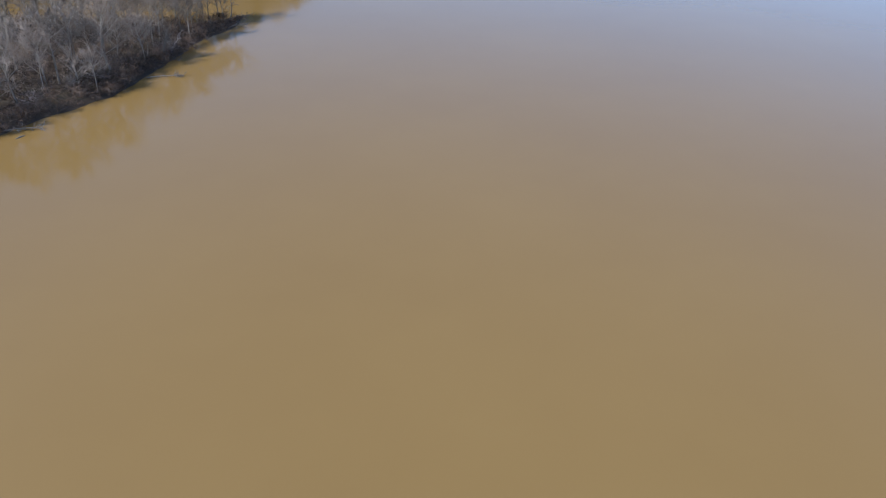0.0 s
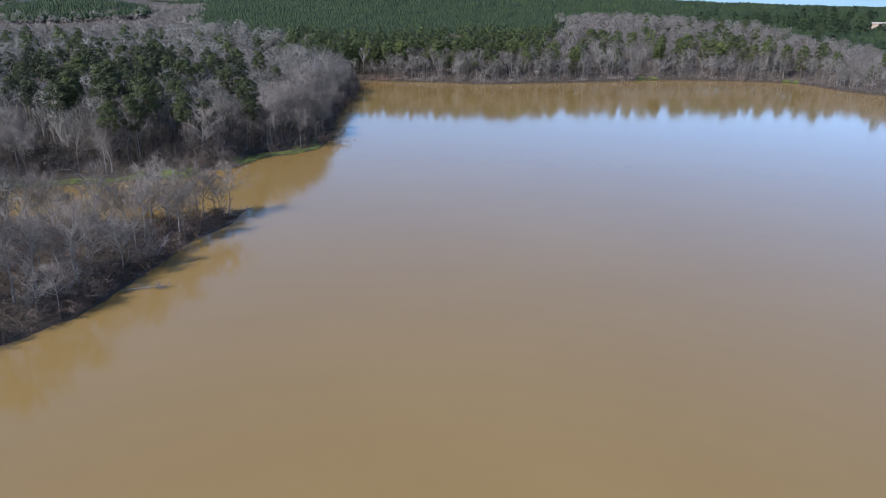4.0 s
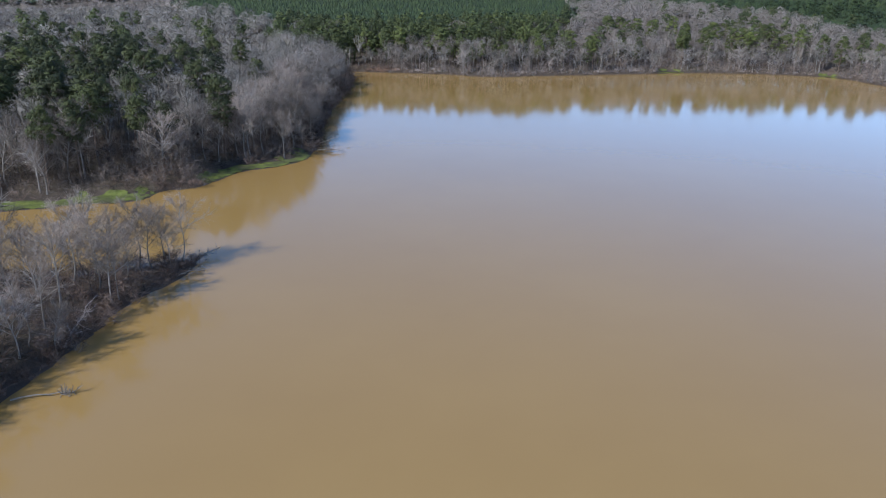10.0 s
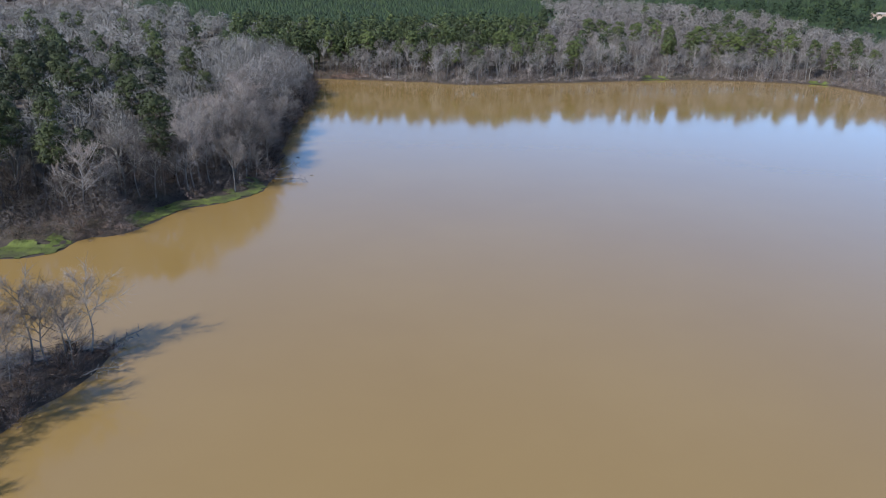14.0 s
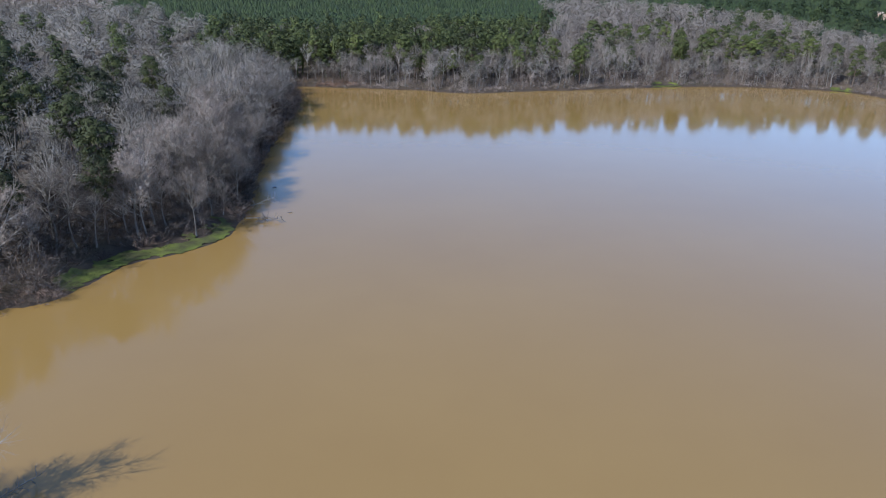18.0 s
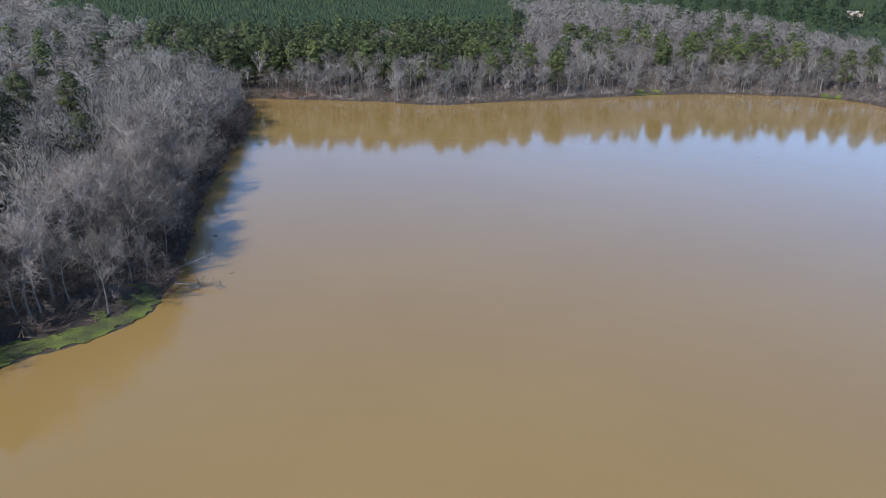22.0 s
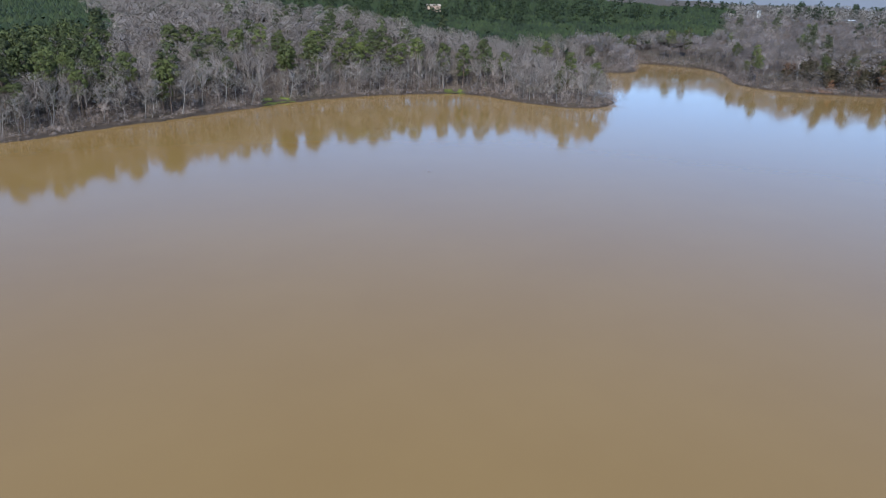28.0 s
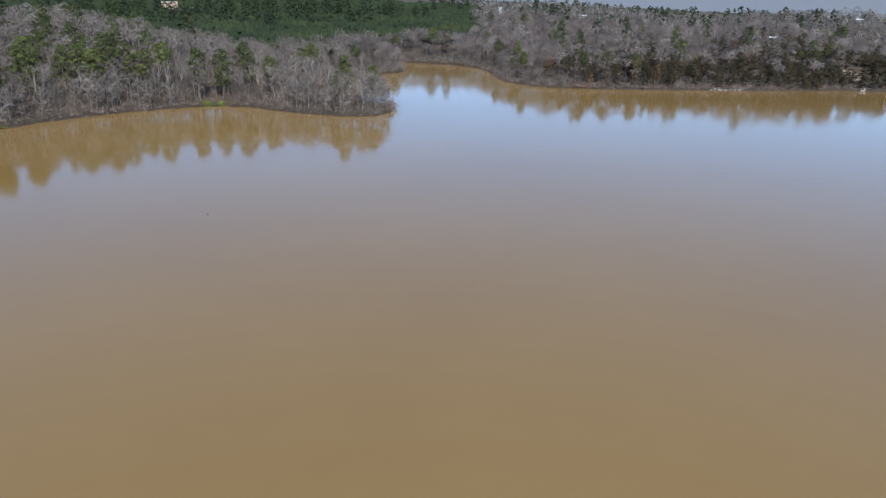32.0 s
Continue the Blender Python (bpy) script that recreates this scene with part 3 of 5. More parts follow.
tagged(new("water", mesh_of("water", np.stack([gx.ravel(), gy.ravel(), 0 * gx.ravel()], 1), faces, M_WATER, smooth=True)),
       "calm muddy brown lake water mirroring the sky", "lake", kind="structure")


def mountain_range(name, label, a0, a1, far, profile, depth, mat):
    """A far range between two bearings, with its skyline given by a rule."""
    b = np.radians(np.linspace(a0, a1, 120))
    rows = []
    for s, up in ((0, 0.0), (0.5, 0.7), (1, 1.0), (1.6, 0.0)):
        dist = far + depth * s
        rows.append(np.stack([dist * np.sin(b), dist * np.cos(b), -30 + (30 + profile(np.degrees(b))) * up + 2 * np.sin(b * 190) * up], 1))
    v = np.concatenate(rows)
    i = np.arange(480).reshape(4, 120)
    p, q, r2, s2 = i[:-1, :-1].ravel(), i[:-1, 1:].ravel(), i[1:, 1:].ravel(), i[1:, :-1].ravel()
    f = np.concatenate([np.stack([p, q, r2], 1), np.stack([p, r2, s2], 1)])
    return tagged(new(name, mesh_of(name, v, f, mat, smooth=True)), label, "mountains", kind="structure")


def hump(a, mid, width, h, flat=4):
    return h * np.exp(-np.abs((a - mid) / width) ** flat)


mountain_range("backdrop", "flat-topped far mountains with haze painted blue", -4, 104, 4300,
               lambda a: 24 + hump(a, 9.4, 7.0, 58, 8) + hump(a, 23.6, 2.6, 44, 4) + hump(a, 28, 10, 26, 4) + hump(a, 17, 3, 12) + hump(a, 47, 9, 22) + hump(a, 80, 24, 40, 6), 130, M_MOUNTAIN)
mountain_range("backdrop_hills", "dark wooded far hills with a blue-green haze glow", -48, -6, 3300,
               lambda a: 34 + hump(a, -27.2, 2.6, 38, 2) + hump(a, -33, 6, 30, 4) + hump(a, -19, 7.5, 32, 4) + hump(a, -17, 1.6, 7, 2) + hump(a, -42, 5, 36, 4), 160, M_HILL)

# raised sheet added over the brown ground to carry the painted haze
mountain_range("backdrop_plain", "sheet beyond the east woods, painted as a hazy grey plain", 40, 106, 1300, lambda a: -24 + 124 * np.clip((a - 42) / 16, 0, 1) ** 0.6, 2600, M_HAZE)


# ---------------------------------------------------------------- woods
FINE = [bare_tree_shape(100 + i, 14, f, l, 420, 3200, True, 0.026, long=0.85) for i, (f, l) in enumerate([(0.34, 15), (0.42, 13), (0.28, 16), (0.48, 12), (0.38, 14), (0.22, 15)])]
LITE = [bare_tree_shape(150 + i, 14, f, 12, 90, 620, True, 0.12, sides=4, long=1.0) for i, f in enumerate([0.34, 0.42, 0.28, 0.48, 0.38, 0.3])]
MIDDLE = [canopy_tree_shape(200 + i, 15, 0.36 + 0.03 * i, 3.6 + 0.2 * i, 32, 430, 0.088, 1.0, -0.2) for i in range(6)]
INNER = [canopy_tree_shape(300 + i, 15, 0.42, 3.8, 12, 500, 0.14, 0.8, -0.05, 0.6) for i in range(6)]
PLAIN = [canopy_tree_shape(320 + i, 15, 0.42, 3.9, 3, 340, 0.22, 0.9, 0.0, 0.65) for i in range(6)]
SCRUB = [canopy_tree_shape(380 + i, 7, 0.06, 2.4, 8, 130, 0.15, 1.0) for i in range(6)]
DUSKY = [canopy_tree_shape(350 + i, 15, 0.34, 4.9, 5, 260, 0.4, 1.0, -0.1, 0.5) for i in range(6)]
fine_meshes = [(mesh_of("trunk", *t, M_BARK), mesh_of("crown", *c, M_TWIG)) for t, c in FINE]
lite_meshes = [(mesh_of("trunk", *t, M_BARK), mesh_of("crown", *c, M_TWIG_LITE)) for t, c in LITE]
lite_pale = [(mesh_of("trunk", *t, M_PALE), c) for (t, _), (_, c) in zip(LITE, lite_meshes)]
pale_meshes = [(mesh_of("trunk", *t, M_PALE), c) for (t, _), (_, c) in zip(FINE, fine_meshes)]


def tree(name, label, category, group, meshes, x, y, z, height, unit_height, wide=None, tilt=(0.0, 0.0)):
    """One tree as a thing: an empty at its foot with trunk and crown."""
    ob = tagged(new(name), label, category, group)
    g = height / unit_height
    ob.matrix_world = pose(x, y, z - 0.12, tilt[0], tilt[1], 0) @ pose(0, 0, 0, 0, 0, rng.uniform(0, 360)) @ Matrix.Diagonal((wide or g, wide or g, g, 1))
    part("trunk", meshes[0], ob)
    part("crown", meshes[1], ob)
    return ob


def in_view(x, y):
    return (x > -0.70 * (y + 20) - 14) & (y > 232 + 0.05 * x - np.where(x < 330, 400, 0))


HOUSES = [(562, 335, 6, 5), (788, 680, 6, 5), (738, 554, 9, 7), (900, 316, 6, 5), (436, 818, 44, 12)]


def open_ground(x, y):
    """False where houses and the landing keep the woods away."""
    free = np.hypot((x - 522) / 15, (y - 275) / 12) > 1
    for hx, hy, hr, side in HOUSES:
        away = math.hypot(hx, hy - 200)
        ux, uy = hx / away, (hy - 200) / away
        a, b = (x - hx) * ux + (y - hy) * uy, (y - hy) * ux - (x - hx) * uy
        free &= np.hypot((a + 0.6 * hr) / (1.7 * hr), b / side) > 1
    return free


# bare trees, over the whole place
spots = np.concatenate([scattered(-420, 660, 196, 705, 5.7), scattered(-220, -48, 88, 196, 5.6), scattered(-130, -40, 200, 420, 8), scattered(-60, 262, 414, 520, 7)])
sd = inland(spots[:, 0], spots[:, 1])
sg = grassy(spots[:, 0], spots[:, 1])
ok = (sd > 1.9 + 1.7 * wave(spots[:, 0], spots[:, 1], 17, 33) + 6.0 * (sg > 0.25) + 5.0 * ((spots[:, 0] < -66) & (spots[:, 0] > -96) & (spots[:, 1] > 205) & (spots[:, 1] < 245))) & in_view(spots[:, 0], spots[:, 1]) & ~planted(spots[:, 0], spots[:, 1]) & open_ground(spots[:, 0], spots[:, 1])
thin = rng.random(len(spots))
mixed = (spots[:, 1] > 476) & (spots[:, 0] > -90) & (spots[:, 0] < 50)
ok &= (wave(spots[:, 0], spots[:, 1], 26, 31) < np.where((spots[:, 0] < -40) & (sd > 9), 0.5, 9)) & ~((spots[:, 0] > 335) & (thin > 0.8))
ok &= ~((spots[:, 0] > -70) & (spots[:, 1] > 169) & (spots[:, 1] < 186))
ok &= ~(mixed & (sd > 12) & (thin < 0.72)) & ~((sd > 45) & (thin < np.where((spots[:, 0] > -40) & (spots[:, 0] < 335), 0.15, 0.45))) & ~((spots[:, 0] > 368) & (spots[:, 1] < 420) & (sd < 40) & (thin < 0.6)) & ~((spots[:, 1] < 200) & (sd > 30) & (thin < 0.25))
spots, sd = spots[ok], sd[ok]
sz = ground_height(spots[:, 0], spots[:, 1], sd)
px, py = spots[:, 0], spots[:, 1]
small = (py < 196) & (px > -140)
high = np.where(small, 13.5, np.where(px < -200, 15, np.where(px > -40, np.where(px < 120, 16.0, 15.0), 16.5))) * rng.uniform(0.66, 1.16, len(px)) * np.where((px < -40) & (py > 200), np.clip(0.5 + sd / 20, 0.5, 1), np.clip(0.76 + sd / 36, 0.74, 1))
near = (small & (px > -96)) | ((px < -30) & (py > 200) & (py < 410) & (sd < 19)) | ((px > -50) & (px < 260) & (sd < 7.5))
order = np.nonzero(near)[0]
if len(order) > 300:
    near[order[np.argsort(sd[order])[300:]]] = False
for i in np.nonzero(near)[0]:
    k = int(rng.integers(len(FINE)))
    north = px[i] > -40
    pale = rng.random() < (0.4 if north else 0.03)
    label = ("pale-barked leafless tree on the far lake shore" if pale else "grey leafless tree on the far lake shore") if north else \
        ("pale-barked leafless tree at the wooded lake edge" if pale else
         "slender leafless tree on the low wooded point" if small[i] else "tall grey leafless hardwood at the lake edge")
    slope = inland(px[i] + np.array([1.0, -1.0, 0.0, 0.0]), py[i] + np.array([0.0, 0.0, 1.0, -1.0]))
    reach = rng.uniform(-1, 5) if small[i] else rng.uniform(1, 12) if sd[i] < 4.5 else rng.uniform(-3, 5)
    tree("bare_tree", label, "tree", "bare trees at the lake edge", ((lite_pale if pale else lite_meshes) if north or py[i] > 330 else (pale_meshes if pale else fine_meshes))[k],
         px[i], py[i], sz[i], high[i], 14, None, (reach * (slope[2] - slope[3]) / 2, -reach * (slope[0] - slope[1]) / 2))
rest = ~near
for name, label, keep, shapes in (
        ("bare_wood_edge", "dense grey leafless hardwoods behind the west shore", rest & (sd < 42) & (px < -40), MIDDLE),
        ("bare_wood_inner", "grey-brown leafless woodland canopy stretching inland", rest & (sd >= 42) & (px < -40) & (py < 360), INNER),
        ("bare_wood_west", "grey leafless woods running back to the hills", rest & (sd >= 42) & (px < -40) & (py >= 360), PLAIN),
        ("bare_wood_north", "pale grey leafless hardwoods behind the far shore", rest & (sd < 42) & (px >= -40) & (px < 335), MIDDLE),
        ("bare_wood_hill", "pale grey leafless woods covering the low hill", rest & (sd >= 42) & (px >= -40) & (px < 335), PLAIN),
        ("bare_wood_east", "dusky leafless woods behind the east bank", rest & (px >= 335) & (sd < 40), DUSKY),
        ("bare_wood_rise", "pale lilac-grey leafless woods on the east rise", rest & (px >= 335) & (sd >= 40), DUSKY)):
    idx = np.nonzero(keep)[0]
    g = high[idx] / 15
    v, f, tone = joined(shapes, np.stack([px[idx], py[idx], sz[idx] - 0.1], 1), g, rng.uniform(0, 6.28, len(idx)))
    stuff(name, label, "woodland", v, f, {"bare_wood_north": M_TWIG_NORTH, "bare_wood_hill": M_TWIG_NORTH, "bare_wood_east": M_TWIG_EAST, "bare_wood_rise": M_TWIG_EAST}.get(name, M_TWIG_FAR), tone)

# the few trees that stand singly on the tip of the point
for label, meshes, x, y, h, tilt in (("tall slender leafless tree at the tip of the point", fine_meshes[3], -55.3, 180.2, 11.6, (0, 0)),
                                     ("pale leaning leafless tree near the point's tip", pale_meshes[1], -56.2, 177.0, 8.5, (4, 7)),
                                     ("thin leafless tree near the point's tip", fine_meshes[4], -57.6, 178.6, 10.5, (-3, -3)),
                                     ("slim grey leafless tree on the low point", fine_meshes[0], -59.2, 176.6, 11, (0, -4)),
                                     ("slim pale leafless tree on the low point", pale_meshes[3], -61.8, 177.6, 12, (2, -2)),
                                     ("grey leafless tree on the low point", fine_meshes[2], -64.6, 174.6, 11.5, (0, 3)),
                                     ("spreading pale-barked leafless tree on the low point", pale_meshes[5], -66.0, 170.2, 14.5, (2, 0)),
                                     ("grey leafless tree over the brush of the point", fine_meshes[5], -69.5, 174.0, 12, (0, -2)),
                                     ("grey leafless tree over the brush of the point", fine_meshes[1], -60.6, 170.5, 9.5, (0, 6))):
    tree("bare_tree", label, "tree", "bare trees at the lake edge", meshes, x, y, max(0.3, float(ground_height(x, y))), h, 14, None, tilt)

# pale many-stemmed bushes between the trees of the point
M_PINK = material("pinkish_twigs", [(0.24, 0.185, 0.16), (0.4, 0.33, 0.295)], 3, 0.85, 3, spread=0.15)
for i, (x, y, h) in enumerate(((-67.5, 132.5, 5.5), (-70.5, 126, 4.2), (-74, 118, 5), (-62.5, 151.5, 3.6), (-61.8, 156.5, 3.2), (-69.5, 138.5, 4))):
    ob = tagged(new("bare_bush", mesh_of("bare_bush", *brush_shape(620 + i, 5, 22, 420, 0.03, 0.055), M_PINK)), "pale pinkish leafless bush with many stems on the point", "bush", "pale bushes on the point")
    ob.matrix_world = pose(x, y, float(ground_height(x, y)) - 0.1, 0, 0, 57 * i) @ Matrix.Diagonal((h / 5, h / 5, h / 5, 1))

# leafless woods farther off
far = np.concatenate([scattered(-1000, -100, 480, 1500, 16), scattered(500, 1250, 250, 900, 14)])
fd = inland(far[:, 0], far[:, 1])
ok = (fd > 20) & ~planted(far[:, 0], far[:, 1]) & in_view(far[:, 0], far[:, 1]) & ((far[:, 0] < -415) | (far[:, 0] > 655) | (far[:, 1] > 702)) & open_ground(far[:, 0], far[:, 1])
far = far[ok]
CLUMP = [canopy_tree_shape(400 + i, 14, 0.3, 6.0, 3, 62, 0.6, 2.0) for i in range(4)]
for name, label, side, mat in (("bare_wood_distant", "distant pale-grey leafless woods in the valley", far[:, 0] < 400, M_TWIG_NORTH), ("bare_wood_distant", "distant pale leafless woods beyond the east bank", far[:, 0] >= 400, M_TWIG_FAR)):
    p = far[side]
    v, f, tone = joined(CLUMP, np.column_stack([p, ground_height(p[:, 0], p[:, 1])]), rng.uniform(0.8, 1.15, len(p)), rng.uniform(0, 6.28, len(p)))
    stuff(name, label, "woodland", v, f, mat, tone)


land = scattered(-330, -60, -120, 230, 11)
land = land[(inland(land[:, 0], land[:, 1]) > 6) & ~in_view(land[:, 0], land[:, 1])]
v, f, tone = joined(CLUMP, np.column_stack([land, ground_height(land[:, 0], land[:, 1])]), rng.uniform(0.8, 1.15, len(land)), rng.uniform(0, 6.28, len(land)))
stuff("bare_wood_south", "grey leafless woods back along the west shore", "woodland", v, f, M_TWIG_EAST, tone)

# brush along the water
BRUSH = [brush_shape(500 + i, 2.6, 14, 120, 0.06, 0.05) for i in range(5)]
FAR_BRUSH = [brush_shape(510 + i, 2.6, 10, 44, 0.09) for i in range(5)]
bp = scattered(-200, 560, 90, 560, 2.5)
bd = inland(bp[:, 0], bp[:, 1])
keep = (bd > -0.5 + 6.2 * (grassy(bp[:, 0], bp[:, 1]) > 0.25)) & in_view(bp[:, 0], bp[:, 1]) & (bd < np.where(bp[:, 1] < 196, 24, np.where(bp[:, 0] < -40, 20, 11))) & (rng.random(len(bp)) < 0.85) & open_ground(bp[:, 0], bp[:, 1])
bp, bd = bp[keep], bd[keep]
base = np.column_stack([bp, np.maximum(ground_height(bp[:, 0], bp[:, 1], bd), 0.05) - 0.1])
for name, label, side, mat in (("shoreline_brush", "tangled brown leafless brush along the bank", bp[:, 0] < -40, M_BRUSH), ("shoreline_brush", "tangled pale leafless brush along the far bank", bp[:, 0] >= -40, M_THICKET)):
    v, f, tone = joined(BRUSH if mat is M_BRUSH else FAR_BRUSH, base[side], rng.uniform(0.5, 1.4, side.sum()), rng.uniform(0, 6.28, side.sum()))
    stuff(name, label, "brush", v, f, mat, tone)

THICKET = [brush_shape(540 + i, 5.0, 17, 100, 0.075) for i in range(5)]
tp = scattered(-200, 560, 90, 560, 3.3)
td = inland(tp[:, 0], tp[:, 1])
keep = (td > 0.1 + 6.6 * (grassy(tp[:, 0], tp[:, 1]) > 0.25)) & in_view(tp[:, 0], tp[:, 1]) & (td < np.where(tp[:, 0] < -40, np.where(tp[:, 1] < 200, 24, 7), 15)) & (rng.random(len(tp)) < 0.72) & open_ground(tp[:, 0], tp[:, 1])
tp, td = tp[keep], td[keep]
west = tp[:, 0] < -40
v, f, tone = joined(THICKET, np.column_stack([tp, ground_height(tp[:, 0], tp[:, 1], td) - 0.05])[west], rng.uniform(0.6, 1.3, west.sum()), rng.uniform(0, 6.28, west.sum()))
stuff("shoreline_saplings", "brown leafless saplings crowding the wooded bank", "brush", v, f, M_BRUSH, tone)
sp = scattered(-190, -46, 200, 440, 2.5)
sd2 = inland(sp[:, 0], sp[:, 1])
keep = (sd2 > 0.4 + 6.0 * (grassy(sp[:, 0], sp[:, 1]) > 0.25)) & (sd2 < 30) & in_view(sp[:, 0], sp[:, 1])
sp, sd2 = sp[keep], sd2[keep]
SAPLING = [brush_shape(560 + i, 8.0, 11, 110, 0.08, 0.06) for i in range(5)]
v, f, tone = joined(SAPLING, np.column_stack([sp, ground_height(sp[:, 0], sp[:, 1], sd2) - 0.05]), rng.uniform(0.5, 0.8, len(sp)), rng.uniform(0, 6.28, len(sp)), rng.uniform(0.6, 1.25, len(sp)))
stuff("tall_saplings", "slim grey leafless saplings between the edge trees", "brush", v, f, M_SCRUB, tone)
tp, td = tp[~west], td[~west]
v, f, tone = joined(THICKET, np.column_stack([tp, ground_height(tp[:, 0], tp[:, 1], td) - 0.05]), rng.uniform(0.6, 1.3, len(tp)), rng.uniform(0, 6.28, len(tp)))
stuff("shoreline_thicket", "grey-brown leafless saplings crowding the far bank", "brush", v, f, M_THICKET, tone)

SHRUB = [canopy_tree_shape(580 + i, 2.4, 0.02, 1.7, 4, 56, 0.16, 0.8) for i in range(5)]
FINE_SHRUB = [canopy_tree_shape(590 + i, 2.4, 0.02, 1.6, 9, 150, 0.07, 0.8) for i in range(5)]
hp = np.concatenate([scattered(-200, -40, 90, 420, 1.9), scattered(-60, 560, 380, 560, 2.1), scattered(360, 520, 270, 420, 2.4)])
hd = inland(hp[:, 0], hp[:, 1])
keep = (hd > np.where(hp[:, 1] < 200, -0.9, -0.8)) & (hd < 3.0) & (grassy(hp[:, 0], hp[:, 1]) < 0.2) & in_view(hp[:, 0], hp[:, 1]) & open_ground(hp[:, 0], hp[:, 1]) & (rng.random(len(hp)) < 0.85)
hp, hd = hp[keep], hd[keep]
base = np.column_stack([hp, np.maximum(ground_height(hp[:, 0], hp[:, 1], hd), 0.0) - 0.1])
for label, side, mat in (("low brown shrubs hanging over the waterline", hp[:, 0] < -40, M_BRUSH), ("low pale shrubs along the far waterline", hp[:, 0] >= -40, M_THICKET)):
    v, f, tone = joined(FINE_SHRUB if mat is M_BRUSH else SHRUB, base[side], rng.uniform(0.5, 1.2, side.sum()), rng.uniform(0, 6.28, side.sum()))
    stuff("bank_shrubs", label, "brush", v, f, mat, tone)

# the understorey of the woods' edge
up = np.concatenate([scattered(-200, -40, 90, 420, 3.7), scattered(-60, 262, 414, 520, 3.9), scattered(262, 470, 380, 560, 5.0), scattered(362, 560, 255, 420, 4.6)])
ud = inland(up[:, 0], up[:, 1])
keep = (ud > np.where(up[:, 1] < 172, -0.4, np.where(up[:, 1] < 196, 2.2, 0.8)) + 8 * (grassy(up[:, 0], up[:, 1]) > 0.25)) & in_view(up[:, 0], up[:, 1]) & (ud < np.where(up[:, 0] < -40, 34, 16)) & (rng.random(len(up)) < 0.8) & open_ground(up[:, 0], up[:, 1])
up, ud = up[keep], ud[keep]
grow = rng.uniform(0.55, 1.25, len(up)) * np.where(up[:, 1] < 196, 0.58, 1.0)
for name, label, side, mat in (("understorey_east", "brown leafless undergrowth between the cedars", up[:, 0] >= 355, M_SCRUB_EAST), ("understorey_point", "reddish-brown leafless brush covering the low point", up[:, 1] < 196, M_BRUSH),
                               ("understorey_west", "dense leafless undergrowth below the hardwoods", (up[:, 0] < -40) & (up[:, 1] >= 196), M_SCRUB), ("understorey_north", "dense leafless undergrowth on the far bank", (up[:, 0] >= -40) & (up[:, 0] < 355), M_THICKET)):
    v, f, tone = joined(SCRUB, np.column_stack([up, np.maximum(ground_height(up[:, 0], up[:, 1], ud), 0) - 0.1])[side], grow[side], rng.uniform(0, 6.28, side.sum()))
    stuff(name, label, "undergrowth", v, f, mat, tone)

# pines
PINES = [pine_shape(600 + i, 20, b, s, 32, 100, 0.29, 1.5) for i, (b, s) in enumerate([(0.46, 4.1), (0.54, 4.3), (0.28, 3.9), (0.58, 4.2)])]
pine_meshes = [(mesh_of("trunk", *t, M_PINE_BARK), mesh_of("crown", *c, M_NEEDLE)) for t, c in PINES]
FLAT_PINES = [pine_shape(650 + i, 20, b, s, 34, 110, 0.25, 1.5) for i, (b, s) in enumerate([(0.58, 3.8), (0.64, 4.2), (0.54, 3.6), (0.62, 4.0)])]
flat_meshes = [(mesh_of("trunk", *t, M_PINE_BARK), mesh_of("crown", *c, M_NEEDLE_DARK)) for t, c in FLAT_PINES]
WEST_PINES = [(-118, 239, 20), (-119, 232, 20), (-180, 366, 18), (-184, 393, 19), (-147, 341, 19), (-143, 347, 18), (-147, 378, 20), (-131, 305, 20),
              (-126, 311, 19), (-117, 260, 20), (-112, 246, 20), (-106, 240, 19), (-100, 222, 18), (-95, 226, 19), (-93, 232, 20), (-94, 241, 20),
              (-92, 250, 19), (-84, 237, 18), (-102, 285, 20), (-98, 293, 19), (-99, 315, 20), (-80, 269, 20), (-71, 262, 19), (-69, 254, 16),
              (-96, 337, 20), (-91, 355, 20), (-74, 313, 18), (-79, 240, 16), (-99, 246, 20), (-142, 292, 20), (-126, 254, 20)]
NORTH_PINES = [(-56, 479, 19), (-46, 481, 18), (-37, 478, 19), (-30, 482, 18), (-21, 474, 15), (-14, 475, 19), (-9, 472, 14), (-3, 480, 20),
               (3, 466, 14), (8, 463, 14), (17, 470, 20), (20, 463, 14), (29, 474, 19), (37, 478, 20), (39, 472, 15), (46, 478, 18),
               (60, 520, 20), (66, 474, 18), (69, 473, 20), (57, 480, 19), (86, 522, 20), (94, 525, 20), (101, 512, 20), (110, 512, 20)]
CORNER_PINES = [(97, 489, 17), (124, 519, 20), (130, 513, 20), (123, 490, 20), (124, 493, 17), (138, 499, 19), (146, 512, 20), (155, 503, 20), (158, 499, 19),
                (162, 498, 20), (166, 500, 19), (173, 503, 20), (177, 498, 19), (190, 494, 20), (184, 497, 17), (198, 482, 19),
                (206, 477, 19), (217, 477, 19), (220, 464, 16), (88, 487, 17), (158, 524, 19), (262, 487, 18), (282, 500, 17), (330, 511, 13)]
EAST_PINES = [(232, 434, 17), (242, 427, 15), (223, 431, 13), (436, 519, 18), (409, 464, 18), (402, 447, 18), (371, 426, 16), (375, 435, 10), (388, 529, 17),
              (422, 522, 18), (395, 387, 17), (383, 396, 17), (402, 374, 16), (459, 367, 18), (553, 425, 16), (604, 299, 17), (630, 312, 17), (520, 300, 12), (527, 305, 13), (533, 297, 11), (541, 296, 13), (549, 292, 12), (556, 298, 13), (515, 309, 10)]
